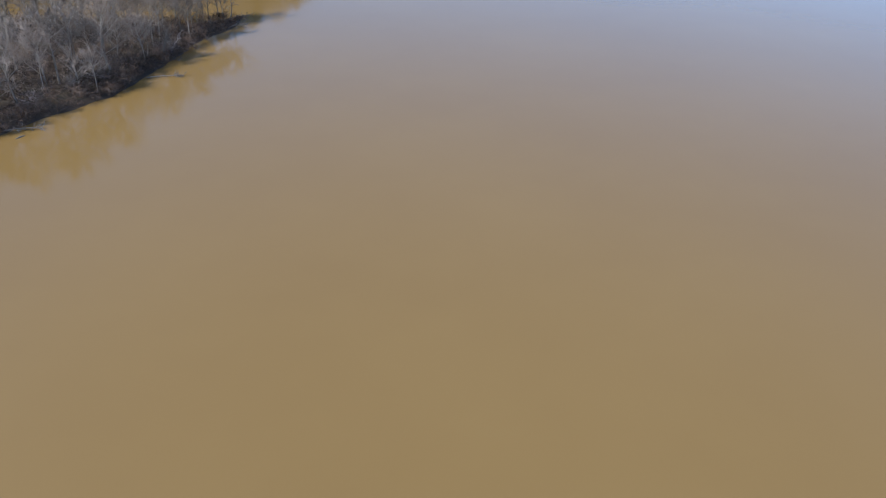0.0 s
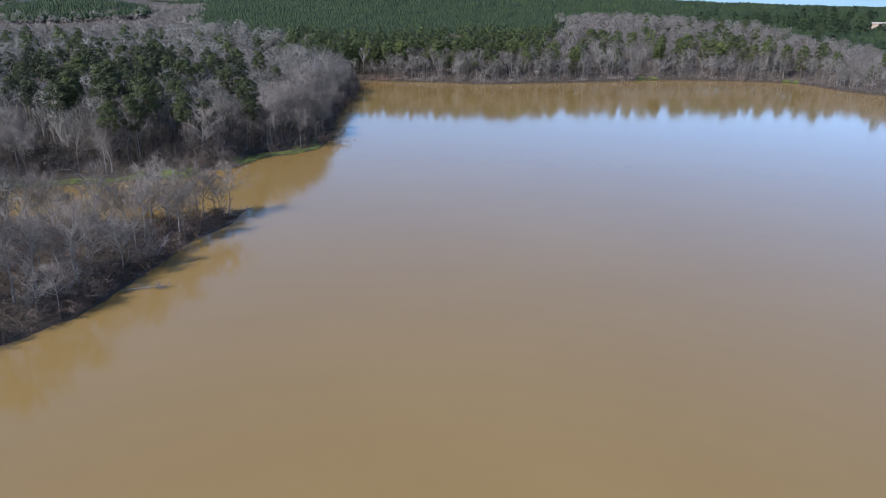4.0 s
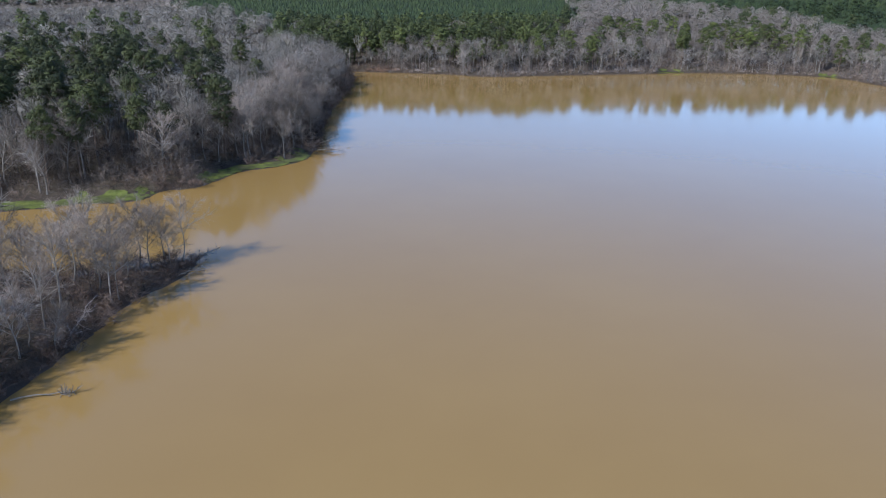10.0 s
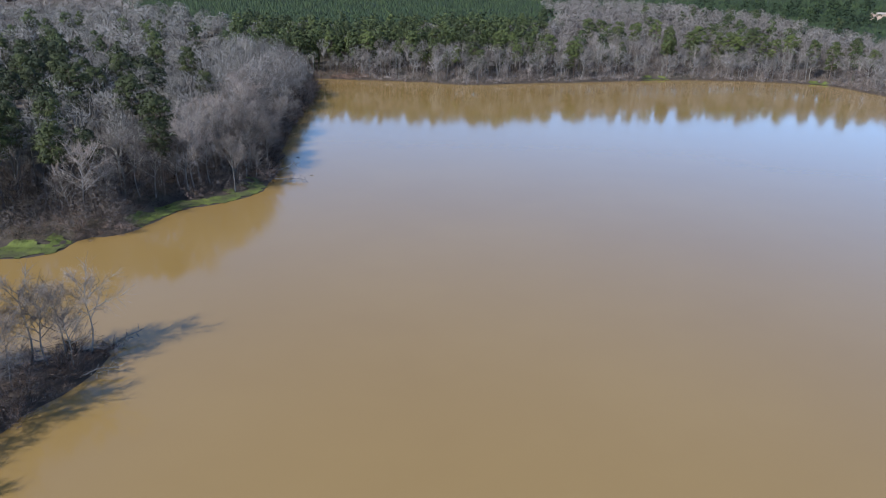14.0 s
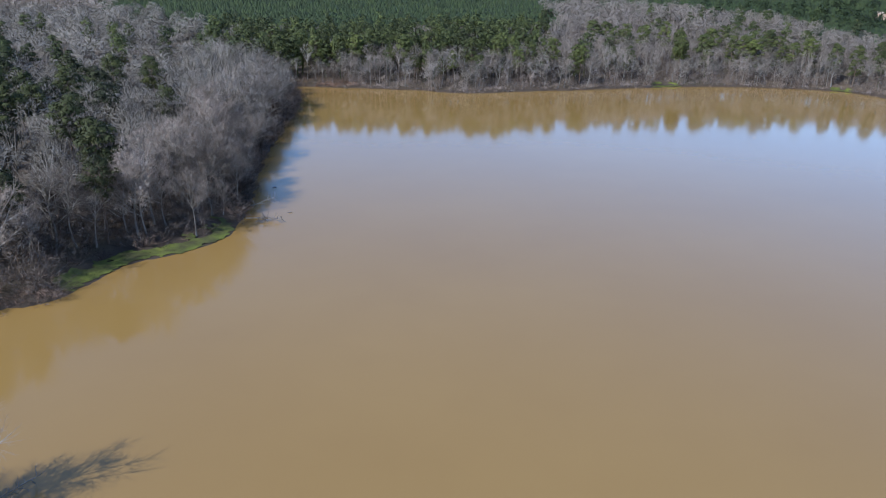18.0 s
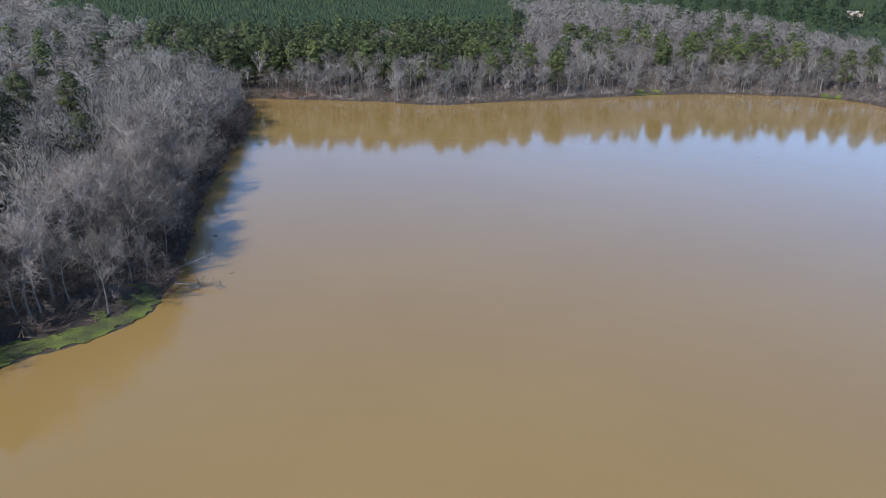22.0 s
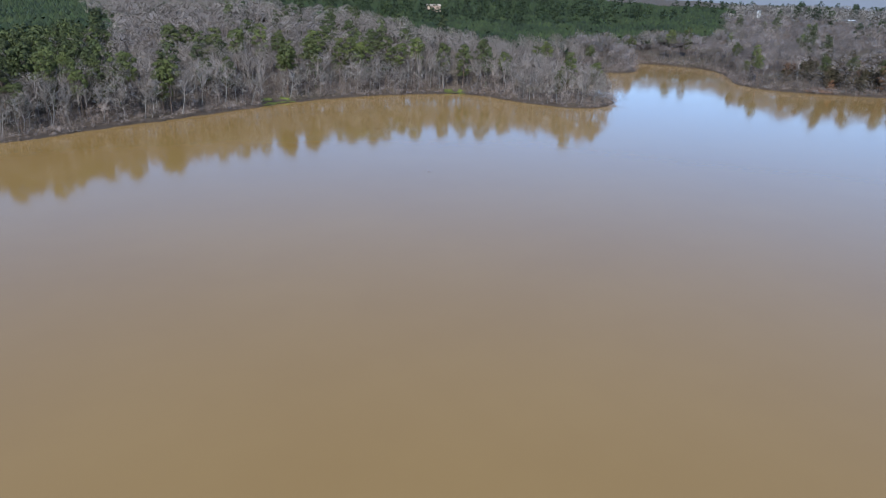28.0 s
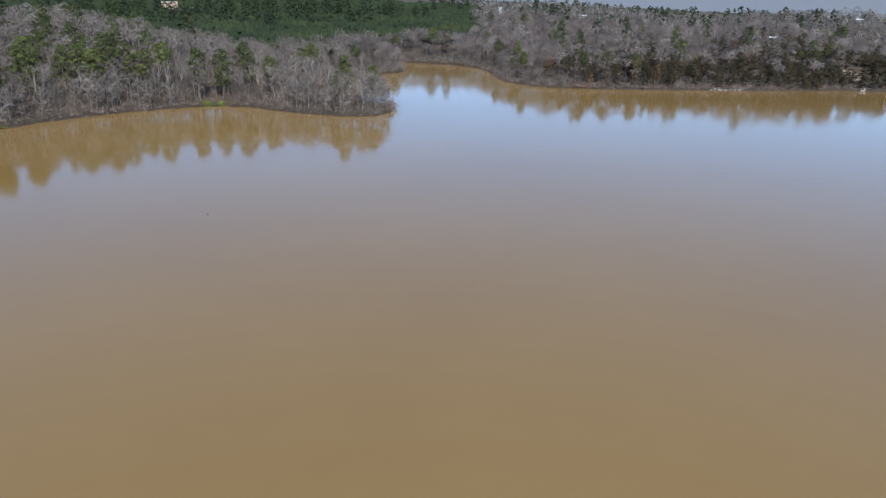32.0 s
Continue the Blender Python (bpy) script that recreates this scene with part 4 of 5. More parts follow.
for places, label in ((WEST_PINES, "tall dark-green pine rising above bare hardwoods"), (NORTH_PINES, "green pine among leafless trees on the far shore"),
                      (CORNER_PINES, "green long-trunked pine near the far shore"), (EAST_PINES, "green pine above grey leafless woods")):
    for x, y, h in places:
        h = h * (1.0 if places is WEST_PINES else rng.uniform(0.9, 1.1))
        x, y = x + rng.uniform(-0.5, 0.5), y + rng.uniform(-0.5, 0.5)
        k = int(rng.integers(4))
        tree("pine_tree", label, "pine tree", "pines round the lake", (flat_meshes if places is WEST_PINES else pine_meshes)[k], x, y, float(ground_height(x, y)), h * 1.03, 20, h / 20 * rng.uniform(0.9, 1.2) * (1.0 if places is WEST_PINES else 0.98))

HALF_PINE = [both(*pine_shape(700 + i, 17, 0.36, 3.4, 19, 40, 0.4, 1.6, False)) for i in range(4)]
mp = scattered(-120, 250, 470, 690, 5.6)
md = inland(mp[:, 0], mp[:, 1])
band = (mp[:, 0] > -110) & (mp[:, 0] < 50 + 0.22 * (mp[:, 1] - 480)) & (mp[:, 1] < 560) & (rng.random(len(mp)) < np.clip((mp[:, 1] - 462) / 48, 0.2, 0.84))
lone = (mp[:, 0] >= 52 + 0.22 * (mp[:, 1] - 480)) & (rng.random(len(mp)) < 0.045)
keep = (md > 7) & (band | lone) & ~planted(mp[:, 0], mp[:, 1])
skyline = scattered(650, 1300, 330, 900, 24, 0.8)
skyline = skyline[wave(skyline[:, 0], skyline[:, 1], 150, 21) + 0.4 * wave(skyline[:, 0], skyline[:, 1], 47, 22) > 0.3]
west_stand = scattered(-185, -84, 222, 350, 9.6)
west_stand = west_stand[(inland(west_stand[:, 0], west_stand[:, 1]) > 33) & (wave(west_stand[:, 0], west_stand[:, 1], 27, 4) + rng.uniform(-0.8, 0.8, len(west_stand)) > -0.15)]
mp = np.concatenate([mp[keep], scattered(-330, -120, 330, 520, 24, 0.9), scattered(430, 640, 330, 560, 48, 0.9), scattered(290, 600, 640, 860, 18, 0.9), skyline])
md = inland(mp[:, 0], mp[:, 1])
mp = mp[(md > 8) & in_view(mp[:, 0], mp[:, 1]) & open_ground(mp[:, 0], mp[:, 1])]
far_pine = (mp[:, 1] > 600) | (mp[:, 0] > 560)
FAR_PINE = [both(*pine_shape(740 + i, 17, 0.42, 3.5, 9, 21, 0.66, 1.9, False)) for i in range(4)]
fp, mp = mp[far_pine], mp[~far_pine]
v, f, tone = joined(FAR_PINE, np.column_stack([fp, ground_height(fp[:, 0], fp[:, 1]) - 0.1]), rng.uniform(0.75, 1.25, len(fp)), rng.uniform(0, 6.28, len(fp)))
stuff("pine_wood_far", "loose dark pines along the far woods", "woodland", v, f, M_NEEDLE_FAR, tone)
v, f, tone = joined(HALF_PINE, np.column_stack([mp, ground_height(mp[:, 0], mp[:, 1]) - 0.1]), rng.uniform(0.9, 1.25, len(mp)), rng.uniform(0, 6.28, len(mp)))
stuff("pine_wood", "mixed green pines standing among the bare trees", "woodland", v, f, M_NEEDLE_MIXED, tone)

STAND_PINE = [both(*pine_shape(720 + i, 18.5, 0.56 + 0.03 * i, 3.9, 24, 64, 0.3, 1.55, False)) for i in range(4)]
v, f, tone = joined(STAND_PINE, np.column_stack([west_stand, ground_height(west_stand[:, 0], west_stand[:, 1]) - 0.1]), rng.uniform(0.84, 1.12, len(west_stand)), rng.uniform(0, 6.28, len(west_stand)))
stuff("pine_stand", "close dark-green pines rising through the hardwoods", "woodland", v, f, M_NEEDLE_STAND, tone)


def cone_tree(seed, h, wide, layers, sides):
    """A small far conifer of a few ragged skirts."""
    r = np.random.default_rng(seed)
    s = Shape()
    for k in range(layers):
        top = h * (1 - 0.36 * k / max(1, layers))
        low = top - h * (0.68 if layers == 1 else 0.27)
        reach = wide * (1.0 if layers == 1 else (0.75, 1.4)[k])
        tip = np.array([r.normal() * 0.15, r.normal() * 0.15, top])
        rim = []
        for i in range(sides):
            t, q = 6.2832 * i / sides, reach * r.uniform(0.62, 1.25)
            rim.append(np.array([math.cos(t) * q, math.sin(t) * q, low + r.normal() * (0.025 if layers == 1 else 0.06) * h]))
        for i in range(sides):
            t = 6.2832 * (i + 0.5) / sides
            s.triangle(tip, rim[i], rim[(i + 1) % sides], np.array([math.cos(t), math.sin(t), 1.5]) + 0.3 * unit(r), 0.78)
    return s.arrays()


NEAR_CONE = [cone_tree(800 + i, 10, 2.7, 2, 6) for i in range(6)]
FAR_CONE = [cone_tree(820 + i, 10.5, 4.0, 1, 5) for i in range(5)]
pp = scattered(-320, 720, 530, 700, 3.1, 0.62)
qp = scattered(-620, 900, 700, 1000, 4.3, 0.62)
rp = scattered(-900, 900, 1000, 1500, 7.6)
sp = scattered(-1500, 900, 1500, 2500, 14)
for name, label, p, shapes, grow in (("pine_plantation", "close green rows of plantation pines", pp, NEAR_CONE, 1.0),
                                     ("pine_plantation_hill", "dark-green plantation pines covering the hill", qp, FAR_CONE, 1.0),
                                     ("pine_ridge_distant", "dark pine-covered ridge in the distance", rp, FAR_CONE, 1.35),
                                     ("pine_hills_farthest", "dark pines along the farthest rise", sp, FAR_CONE, 2.2)):
    x, y = p[:, 0], p[:, 1]
    bearing = np.degrees(np.arctan2(x, y - 10))
    keep = planted(x, y) & (bearing > -37) & open_ground(x, y)
    p = p[keep]
    g = grow * rng.uniform(0.85, 1.14, len(p))
    v, f, tone = joined(shapes, np.column_stack([p, ground_height(p[:, 0], p[:, 1]) - 0.3]), g, rng.uniform(0, 6.28, len(p)), np.minimum(g, 1.2))
    stuff(name, label, "woodland", v, f, M_NEEDLE_FAR, tone)

# cedars on the east bank
CEDARS = [pine_shape(900 + i, 8, 0.08, 1.5 + 0.15 * i, 18, 24, 0.3, 0.85) for i in range(3)]
cedar_meshes = [(mesh_of("trunk", *t, M_PINE_BARK), mesh_of("crown", *c, M_CEDAR)) for t, c in CEDARS]
cp = scattered(368, 600, 240, 420, 4.3)
cd = inland(cp[:, 0], cp[:, 1])
along = (cp[:, 0] - 370) / 140
keep = (cd > 0.9) & (cd < 85) & in_view(cp[:, 0], cp[:, 1]) & (rng.random(len(cp)) < np.clip(0.4 + 0.7 * along, 0, 0.95) * np.clip(1.3 - cd / 60, 0.2, 1)) & open_ground(cp[:, 0], cp[:, 1])
rust_meshes = [(t, mesh_of("crown", *c, M_RUST)) for (t, _), (_, c) in zip(cedar_meshes, CEDARS)]
for x, y in rng.permutation(cp[keep])[:290]:
    rusty = rng.random() < 0.06
    tree("cedar_tree", "rust-brown cedar on the east bank" if rusty else "dark olive-brown cedar on the east bank", "cedar tree", "cedars on the east bank", (rust_meshes if rusty else cedar_meshes)[int(rng.integers(3))], x, y, float(ground_height(x, y)), rng.uniform(5.5, 10) + 5 * rng.random() ** 3, 8, rng.uniform(1.2, 2.2))


# ---------------------------------------------------------------- grass banks
blades = Shape()
pv, pf = [], []
for cx, cy, rx, ry in GRASSY:
    xs, ys = np.arange(cx - 1.3 * rx, cx + 1.3 * rx, 0.55), np.arange(cy - 1.3 * ry, cy + 1.3 * ry, 0.55)
    gx, gy, faces = sheet(xs, ys)
    x, y = gx.ravel(), gy.ravel()
    d = inland(x, y)
    lawn = (d > 0.1 + 0.55 * np.abs(wave(x, y, 2.3, 41)) + 0.5 * np.abs(wave(x, y, 6.1, 42))) & (d < 6.2 + 1.6 * wave(x, y, 7, 13)) & (grassy(x, y) > 0.25) & (wave(x, y, 9, 14) + 0.4 * wave(x, y, 3, 15) > -1.15)
    z = ground_height(x, y, d) + 0.05 + 0.05 * np.abs(wave(x, y, 1.7, 16)) + 0.22 * np.clip(d / 3 - 0.2, 0, 1)
    keep = lawn[faces].all(1)
    used = np.unique(faces[keep])
    renum = np.full(len(x), -1)
    renum[used] = np.arange(len(used)) + sum(len(a) for a in pv)
    pv.append(np.stack([x, y, z], 1)[used])
    pf.append(renum[faces[keep]])
    for i in used[rng.random(len(used)) < 0.75]:
        p = np.array([x[i] + rng.uniform(-0.3, 0.3), y[i] + rng.uniform(-0.3, 0.3), z[i] - 0.03])
        blades.sliver(p, p + np.array([rng.normal() * 0.1, rng.normal() * 0.1, rng.uniform(0.12, 0.32)]), 0.16, unit(rng) * np.array([1, 1, 0]))
bv, bf = blades.arrays()
pv = np.concatenate(pv)
stuff("marsh_grass", "bright-green marsh grass on the low muddy shore", "grass", np.concatenate([pv, bv[:, :3]]), np.concatenate([*pf, bf + len(pv)]), M_GRASS)


# ---------------------------------------------------------------- dead wood at the water
def fallen_tree(label, x, y, z, length, turn, rise, seed, crown_share=0.5, mat=None):
    """A dead trunk lying into the water with its broken branches."""
    r = np.random.default_rng(seed)
    ob = tagged(new("fallen_tree"), label, "fallen tree", "dead trees in the water")
    ob.matrix_world = pose(x, y, z, 0, 0, turn)
    up = math.tan(radians(rise))
    axis = [np.array([length * s, r.normal() * 0.18 + 0.6 * math.sin(2.6 * s), length * s * up + 0.1 * math.sin(3 * s)]) for s in np.linspace(0, 1, 6)]
    t, c = Shape(), Shape()
    t.tube(axis, [0.11 * (1 - 0.8 * s) + 0.02 for s in np.linspace(0, 1, 6)], 7)
    for i in range(22):
        s = r.uniform(1 - crown_share, 1)
        p = axis[0] + (axis[-1] - axis[0]) * s
        d = np.array([0.5, 0, 0.25]) + unit(r)
        d = d / np.linalg.norm(d)
        q = p + d * length * r.uniform(0.1, 0.24)
        c.tube([p, (p + q) / 2 + 0.1 * unit(r), q], [0.05, 0.035, 0.012], 3)
        for _ in range(9):
            a = p + (q - p) * r.uniform(0.3, 1)
            c.sliver(a, a + (d + 0.9 * unit(r)) * length * 0.06, 0.05, unit(r))
    part("trunk", mesh_of("trunk", *t.arrays(), mat or M_DEAD), ob)
    part("crown", mesh_of("crown", *c.arrays(), mat or M_DEAD), ob)
    return ob


fallen_tree("bleached fallen tree lying off the bank into the water", -60.5, 136.2, 0.3, 7, 16, -1.2, 1, 0.25)
fallen_tree("pale dead tree leaning out over the water", -60.2, 148.6, 0.8, 9, 84, 20, 2, 0.9, M_PINK)
fallen_tree("dark fallen branches in the water off the point", -54.0, 181.5, 0.5, 6, 55, 6, 3, 0.85)
fallen_tree("grey fallen limb trailing in the water", -54.5, 174.6, 0.5, 5, 20, 6, 4, 0.8)
fallen_tree("grey fallen tree trailing into the lake by the grass", -47.5, 272, 0.5, 8, -12, 1, 5, 0.7)
fallen_tree("grey leaning dead tree over the lake edge", -49, 277, 0.8, 7, 12, 18, 6, 0.8)
fallen_tree("dark fallen limb at the muddy bank", -74, 107, 0.4, 6, 20, -1, 7, 0.7)
fallen_tree("bare fallen tree on the far red bank", -44, 470, 0.8, 8, -70, 0, 8, 0.5)
fallen_tree("bleached log at the far waterline", 30, 459.5, 0.35, 6, 10, 0, 9, 0.4)


def floating_piece(name, label, x, y, length, turn, mat, seed):
    """A stub of driftwood that lies awash."""
    r = np.random.default_rng(seed)
    s = Shape()
    axis = [np.array([length * (k - 0.5), 0.05 * r.normal(), 0.03 + 0.06 * math.sin(3.1 * k)]) for k in np.linspace(0, 1, 5)]
    s.tube(axis, [0.07, 0.11, 0.12, 0.09, 0.04], 6)
    s.tube([axis[2], axis[2] + np.array([0.2, 0.25, 0.3])], [0.05, 0.015], 4)
    ob = tagged(new(name, mesh_of(name, *s.arrays(), mat)), label, "driftwood")
    ob.matrix_world = pose(x, y, 0, 0, 0, turn)


floating_piece("driftwood", "small dark driftwood awash on the open lake", -39.1, 277.4, 1.0, 30, M_BARK, 1)
floating_piece("driftwood", "small pale log floating near the bank", -45.8, 297.4, 1.2, 15, M_PALE, 2)
floating_piece("driftwood", "small dark driftwood awash on the open lake", 104.4, 362.4, 0.9, 70, M_BARK, 3)
floating_piece("driftwood", "dark broken limb sticking out of the water", -70.5, 105.5, 1.8, 60, M_BARK, 5)


# ---------------------------------------------------------------- the east bank: rocks, landing, houses
def rock_mesh(seed, size):
    r = np.random.default_rng(seed)
    bm = bmesh.new()
    bmesh.ops.create_icosphere(bm, subdivisions=2, radius=size)
    for v in bm.verts:
        v.co *= 1 + 0.22 * math.sin(7 * v.co.x / size + seed) * math.cos(5 * v.co.y / size) + r.uniform(-0.1, 0.1)
        v.co.z = max(v.co.z * 0.62, -0.4 * size)
    return from_bmesh("rock", bm, M_ROCK)


rocks = [rock_mesh(i, 0.8) for i in range(4)]
for i in range(16):
    s = i / 15
    x, y = 427.5 + 16.5 * s + rng.normal() * 0.3, 337.6 - 14.2 * s + rng.normal() * 0.3
    x, y = x + 0.5 * (i % 2), y + 0.5 * (i % 2)
    ob = tagged(new("rock", rocks[i % 4]), "pale limestone rock in a row at the waterline", "rock", "rocks along the east bank")
    g = rng.uniform(0.45, 0.95)
    ob.matrix_world = pose(x, y, max(0.05, float(ground_height(x, y))) + 0.1, 0, 0, rng.uniform(0, 360)) @ Matrix.Diagonal((g, g, g, 1))


def patch(name, label, category, cx, cy, rx, ry, mat, lift):
    """A patch of other ground, laid on the slope."""
    gx, gy, faces = sheet(np.arange(cx - rx, cx + rx, 0.8), np.arange(cy - ry, cy + ry, 0.8))
    x, y = gx.ravel(), gy.ravel()
    d = inland(x, y)
    inside = (np.hypot((x - cx) / rx, (y - cy) / ry) + 0.15 * wave(x, y, 5, 17) < 0.9) & (d > 0.3)
    keep = inside[faces].all(1)
    used = np.unique(faces[keep])
    renum = np.full(len(x), -1)
    renum[used] = np.arange(len(used))
    v = np.stack([x, y, ground_height(x, y, d) + lift + 0.03 * wave(x, y, 2, 18)], 1)[used]
    return tagged(new(name, mesh_of(name, v, renum[faces[keep]], mat, smooth=True)), label, category, kind="structure")


patch("ground_sand", "bare sandy landing on the east bank", "ground", 517, 281, 15, 10, M_SAND, 0.85)
patch("ground_lawn", "thin yellow-green grass above the landing", "ground", 530, 260, 11, 6, M_DRY, 0.8)
patch("ground_clearing", "bare tan soil below the barn", "ground", 431, 808, 9, 12, M_SAND, 0.5)
patch("ground_red", "bare red soil on the far bank", "ground", -45, 470.5, 12, 4, M_MUD, 0.16)
patch("ground_orange", "eroded orange soil at the waterline", "ground", 376, 393, 9, 7, M_MUD, 0.4)


# walls coloured dark grey to stand for shade below the white roofs
M_SHADE = material("shaded_grey_siding", [(0.24, 0.22, 0.20), (0.32, 0.30, 0.27)], 1.5, 0.8, 4)
M_PALE_ROOF = material("sun_bleached_roof", [(0.40, 0.31, 0.24), (0.48, 0.39, 0.31)], 2, 0.7, 4)


def prism(bm, x, y, z, sx, sy, h):
    """A gable roof, ridge along x."""
    v = [bm.verts.new(p) for p in ((x - sx, y - sy, z), (x + sx, y - sy, z), (x + sx, y + sy, z), (x - sx, y + sy, z), (x - sx, y, z + h), (x + sx, y, z + h))]
    for f in ((0, 1, 5, 4), (2, 3, 4, 5), (0, 4, 3), (1, 2, 5), (3, 2, 1, 0)):
        bm.faces.new([v[i] for i in f])


def house(label, x, y, turn, sx, sy, wall_h, roof_h, wall_mat, roof_mat, windows):
    """A house of wall, gable roof, door and windows."""
    ob = tagged(new("house"), label, "house", "houses beyond the lake")
    ob.matrix_world = pose(x, y, float(ground_height(x, y)) - 0.3, 0, 0, turn)
    bm = bmesh.new()
    box(bm, 0, 0, wall_h / 2, sx, sy, wall_h, 0, 0.04)
    part("wall", from_bmesh("wall", bm, wall_mat), ob)
    bm = bmesh.new()
    prism(bm, 0, 0, wall_h + 0.01, sx / 2 + 0.5, sy / 2 + 0.6, roof_h)
    part("roof", from_bmesh("roof", bm, roof_mat), ob)
    bm = bmesh.new()
    box(bm, sx * 0.08, -sy / 2 - 0.05, 1.1, 1.0, 0.12, 2.1, 0, 0.02)
    part("door", from_bmesh("door", bm, M_PLANK), ob)
    for i in range(windows):
        wx = sx * ((i + 0.5) / windows - 0.5)
        if abs(wx - sx * 0.08) < 1.2:
            continue
        bm = bmesh.new()
        box(bm, wx, -sy / 2 - 0.04, 1.75, 1.2, 0.1, 1.3, 0, 0.02)
        win = part("window", from_bmesh("window", bm, M_WHITE), ob)
        bm = bmesh.new()
        box(bm, wx, -sy / 2 - 0.1, 1.75, 1.0, 0.06, 1.1)
        part("pane", from_bmesh("pane", bm, M_DARK), win)
    return ob


house("white metal-roofed house among leafless trees", 562, 335, -82, 4.4, 3.8, 2.2, 1.2, M_SHADE, M_METAL, 3)
house("tall white house beyond the woods", 788, 680, -50, 3.6, 4, 6.0, 1.5, M_WHITE, M_METAL, 2)
house("long low white-roofed shed behind the trees", 738, 554, -58, 8, 5, 2.2, 1.0, M_SHADE, M_METAL, 3)
house("small white house on the far rise", 900, 316, -84, 6, 4.5, 2.4, 1.3, M_SHADE, M_METAL, 2)
house("tan barn with a pale roof in a pine clearing", 437, 820, -28, 13, 8, 6.5, 1.6, M_TAN, M_PALE_ROOF, 3)


def dock():
    """The white-railed stairs and float at the landing."""
    ob = tagged(new("dock"), "white-railed landing stage with steps down to the water", "dock")
    ob.matrix_world = pose(505.5, 271.5, 0, 0, 0, 18)
    bm = bmesh.new()
    box(bm, -2.4, 0, 0.18, 5.2, 2.6, 0.36, 0, 0.04)
    part("float", from_bmesh("float", bm, M_PLANK), ob)
    plank = None
    for i in range(13):
        if plank is None:
            bm = bmesh.new()
            box(bm, 0, 0, 0, 0.37, 2.7, 0.05, 0, 0.008)
            plank = from_bmesh("plank", bm, M_PLANK)
        part("plank", plank, ob).location = (-4.8 + 0.4 * i, 0, 0.39)
    step = None
    for i in range(12):
        if step is None:
            bm = bmesh.new()
            box(bm, 0, 0, 0, 0.5, 1.7, 0.06, 0, 0.01)
            step = from_bmesh("step", bm, M_PLANK)
        part("step", step, ob).location = (0.4 + 0.42 * i, 0, 0.55 + 0.19 * i)
    for side in (-0.95, 0.95):
        bm = bmesh.new()
        s = Shape()
        s.tube([np.array([0.1, side, 1.5]), np.array([5.2, side, 3.8])], [0.13, 0.13], 6)
        s.tube([np.array([0.1, side, 1.0]), np.array([5.2, side, 3.3])], [0.1, 0.1], 6)
        bm.free()
        part("handrail", mesh_of("handrail", *s.arrays(), M_WHITE), ob)
        for i in range(6):
            s = Shape()
            x = 0.1 + i * 1.02
            s.tube([np.array([x, side, 0.1 + 0.4 * i]), np.array([x, side, 1.55 + 0.46 * i])], [0.11, 0.11], 6)
            part("post", mesh_of("post", *s.arrays(), M_WHITE), ob)
    for x, y in ((-4.8, -1.2), (-4.8, 1.2), (-2.4, 1.2), (0, 1.2), (-2.4, -1.2)):
        s = Shape()
        s.tube([np.array([x, y, -0.5]), np.array([x, y, 1.5])], [0.08, 0.08], 6)
        part("post", mesh_of("post", *s.arrays(), M_WHITE), ob)
    s = Shape()
    s.tube([np.array([-4.8, -1.2, 1.4]), np.array([-4.8, 1.2, 1.4]), np.array([0, 1.2, 1.4])], [0.06] * 3, 6)
    part("handrail", mesh_of("handrail", *s.arrays(), M_WHITE), ob)


dock()


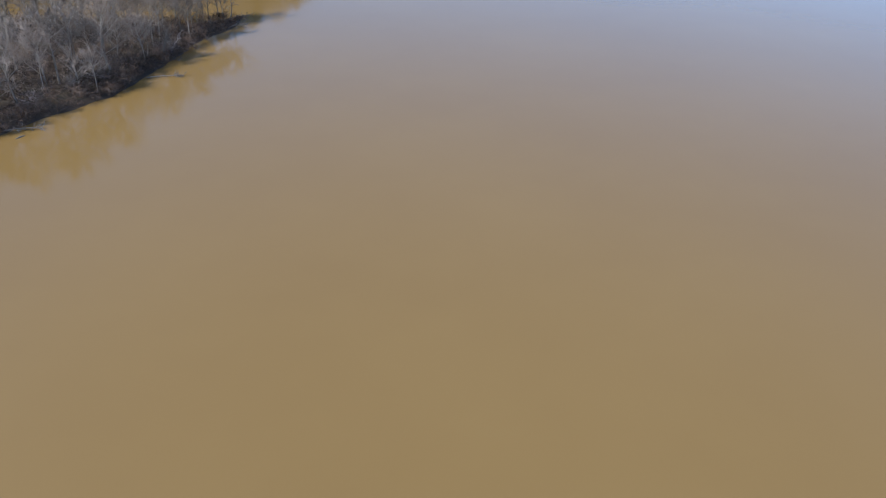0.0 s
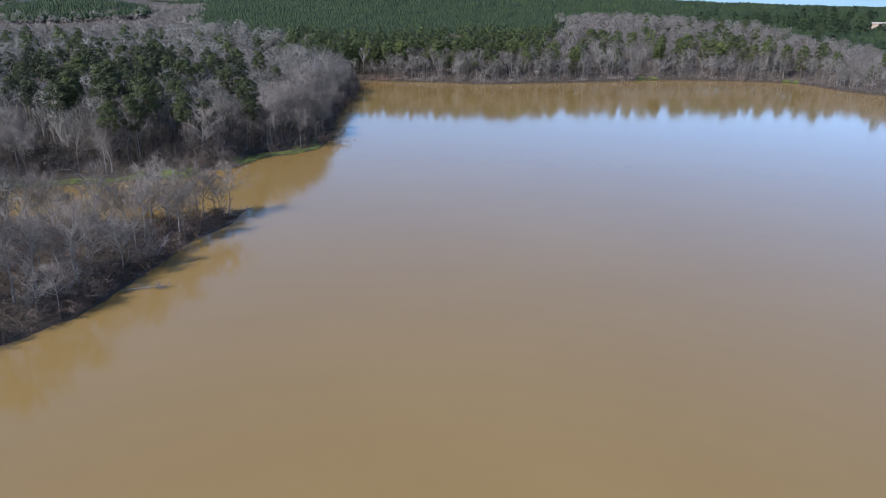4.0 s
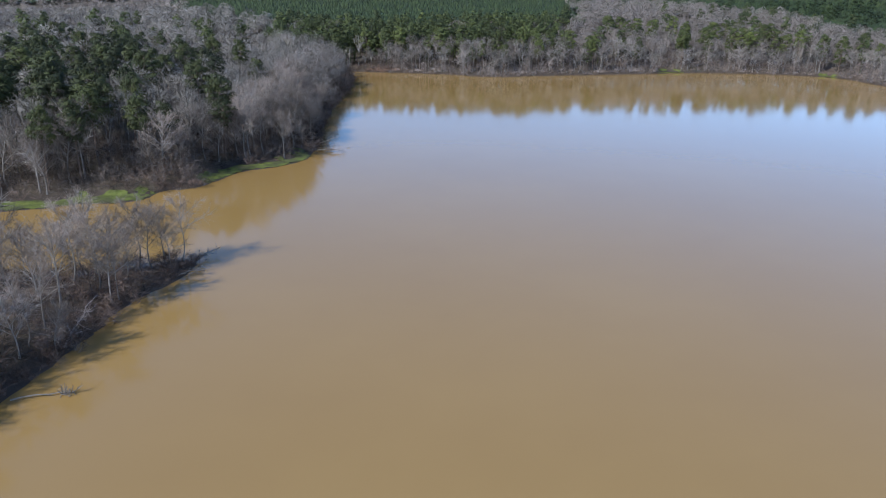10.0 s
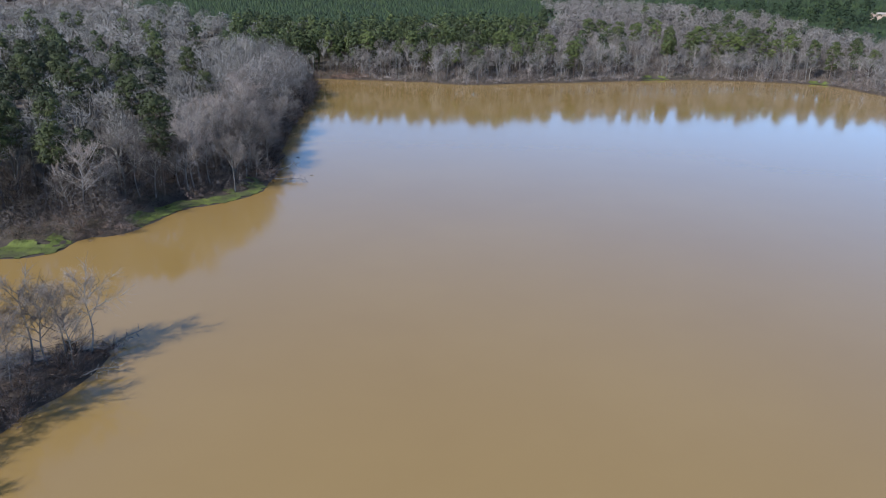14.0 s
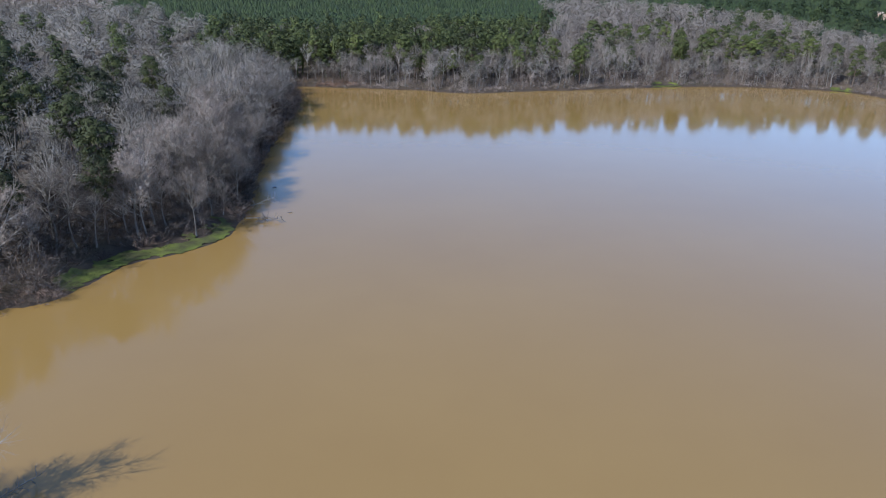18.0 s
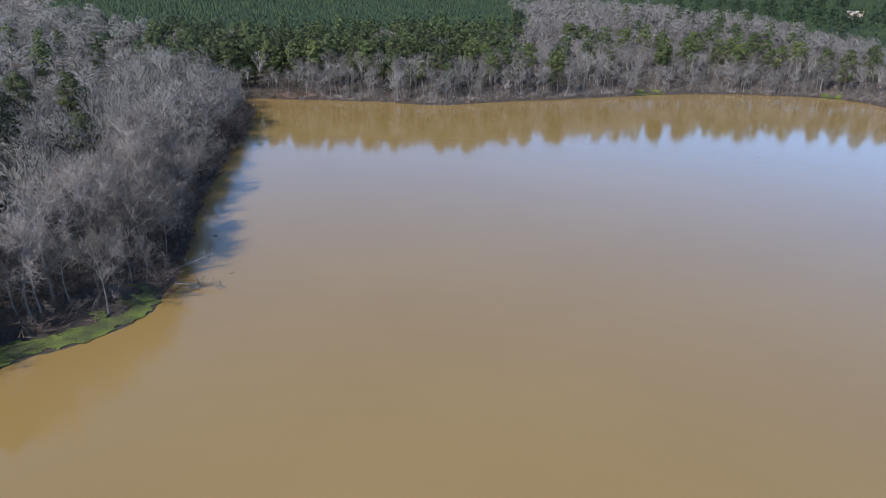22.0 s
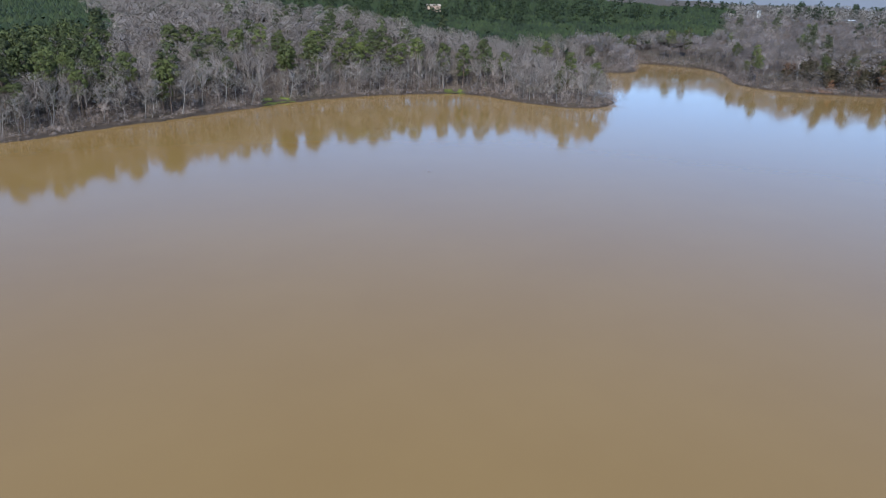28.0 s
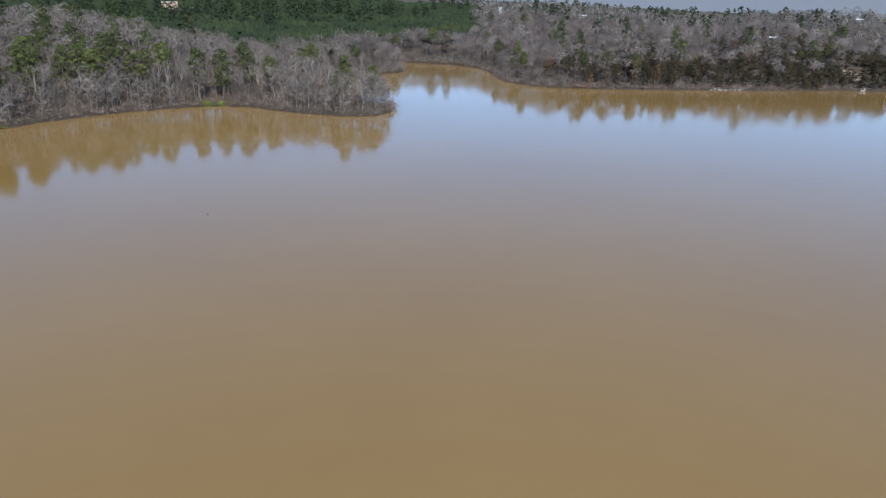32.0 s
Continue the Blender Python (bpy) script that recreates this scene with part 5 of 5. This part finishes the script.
def boat():
    """A small upturned boat on the sand."""
    ob = tagged(new("boat"), "teal-green small boat pulled up on the sand", "boat")
    x, y = 522.5, 279.5
    ob.matrix_world = pose(x, y, float(ground_height(x, y)) + 0.25, 0, 0, 40)
    v, f = [], []
    for i, t in enumerate(np.linspace(-1, 1, 11)):
        w = 0.62 * (1 - abs(t) ** 2.6) + 0.02
        for k in range(7):
            a = math.pi * k / 6
            v.append((1.9 * t, w * math.cos(a), 0.52 * (1 - 0.4 * abs(t) ** 3) * math.sin(a) ** 0.7))
    for i in range(10):
        for k in range(6):
            a = i * 7 + k
            f += [(a, a + 1, a + 8), (a, a + 8, a + 7)]
    part("hull", mesh_of("hull", np.array(v), np.array(f), M_TEAL, smooth=True), ob)
    s = Shape()
    s.tube([np.array([-1.9, 0, 0.3]), np.array([0, 0, 0.55]), np.array([1.9, 0, 0.3])], [0.03, 0.04, 0.03], 5)
    part("keel", mesh_of("keel", *s.arrays(), M_PLANK), ob)


boat()


def utility_pole(label, x, y, h, mat):
    """A pole with its cross-arm and insulators."""
    ob = tagged(new("utility_pole"), label, "utility pole")
    ob.matrix_world = pose(x, y, float(ground_height(x, y)) - 0.2, 0, 0, 35)
    s = Shape()
    s.tube([np.array([0, 0, 0.0]), np.array([0, 0, h * 0.5]), np.array([0.0, 0, h])], [0.2, 0.17, 0.12], 8)
    part("pole", mesh_of("pole", *s.arrays(), mat), ob)
    bm = bmesh.new()
    box(bm, 0, 0.16, h - 0.8, 2.4, 0.12, 0.14, 0, 0.01)
    part("crossarm", from_bmesh("crossarm", bm, M_PLANK), ob)
    for x in (-1.0, 0.4, 1.0):
        s = Shape()
        s.tube([np.array([x, 0.16, h - 0.73]), np.array([x, 0.16, h - 0.5])], [0.06, 0.03], 6)
        part("insulator", mesh_of("insulator", *s.arrays(), M_WHITE), ob)


utility_pole("yellowed timber utility pole by the landing", 513, 258.5, 9.5, M_YELLOW)
utility_pole("grey timber utility pole by the white house", 572, 322, 12, M_PLANK)

# a rust-brown bush on the east bank, and one pine standing clear on the ridge
RUST = material("rust_brown_leaves", [(0.13, 0.06, 0.028), (0.21, 0.10, 0.045)], 1.5, 0.85, 4)
t, c = pine_shape(950, 5, 0.05, 2.2, 26, 22, 0.3, 0.8)
tree("rust_bush", "rust-brown leafy bush on the orange bank", "bush", "", (mesh_of("trunk", *t, M_PINE_BARK), mesh_of("crown", *c, RUST)), 382.5, 391, float(ground_height(382.5, 391)), 5, 5)
tree("pine_tree", "single tall pine standing clear on the far ridge", "pine tree", "pines round the lake", pine_meshes[1], 258, 1235, float(ground_height(258, 1235)), 17, 20, 0.9)
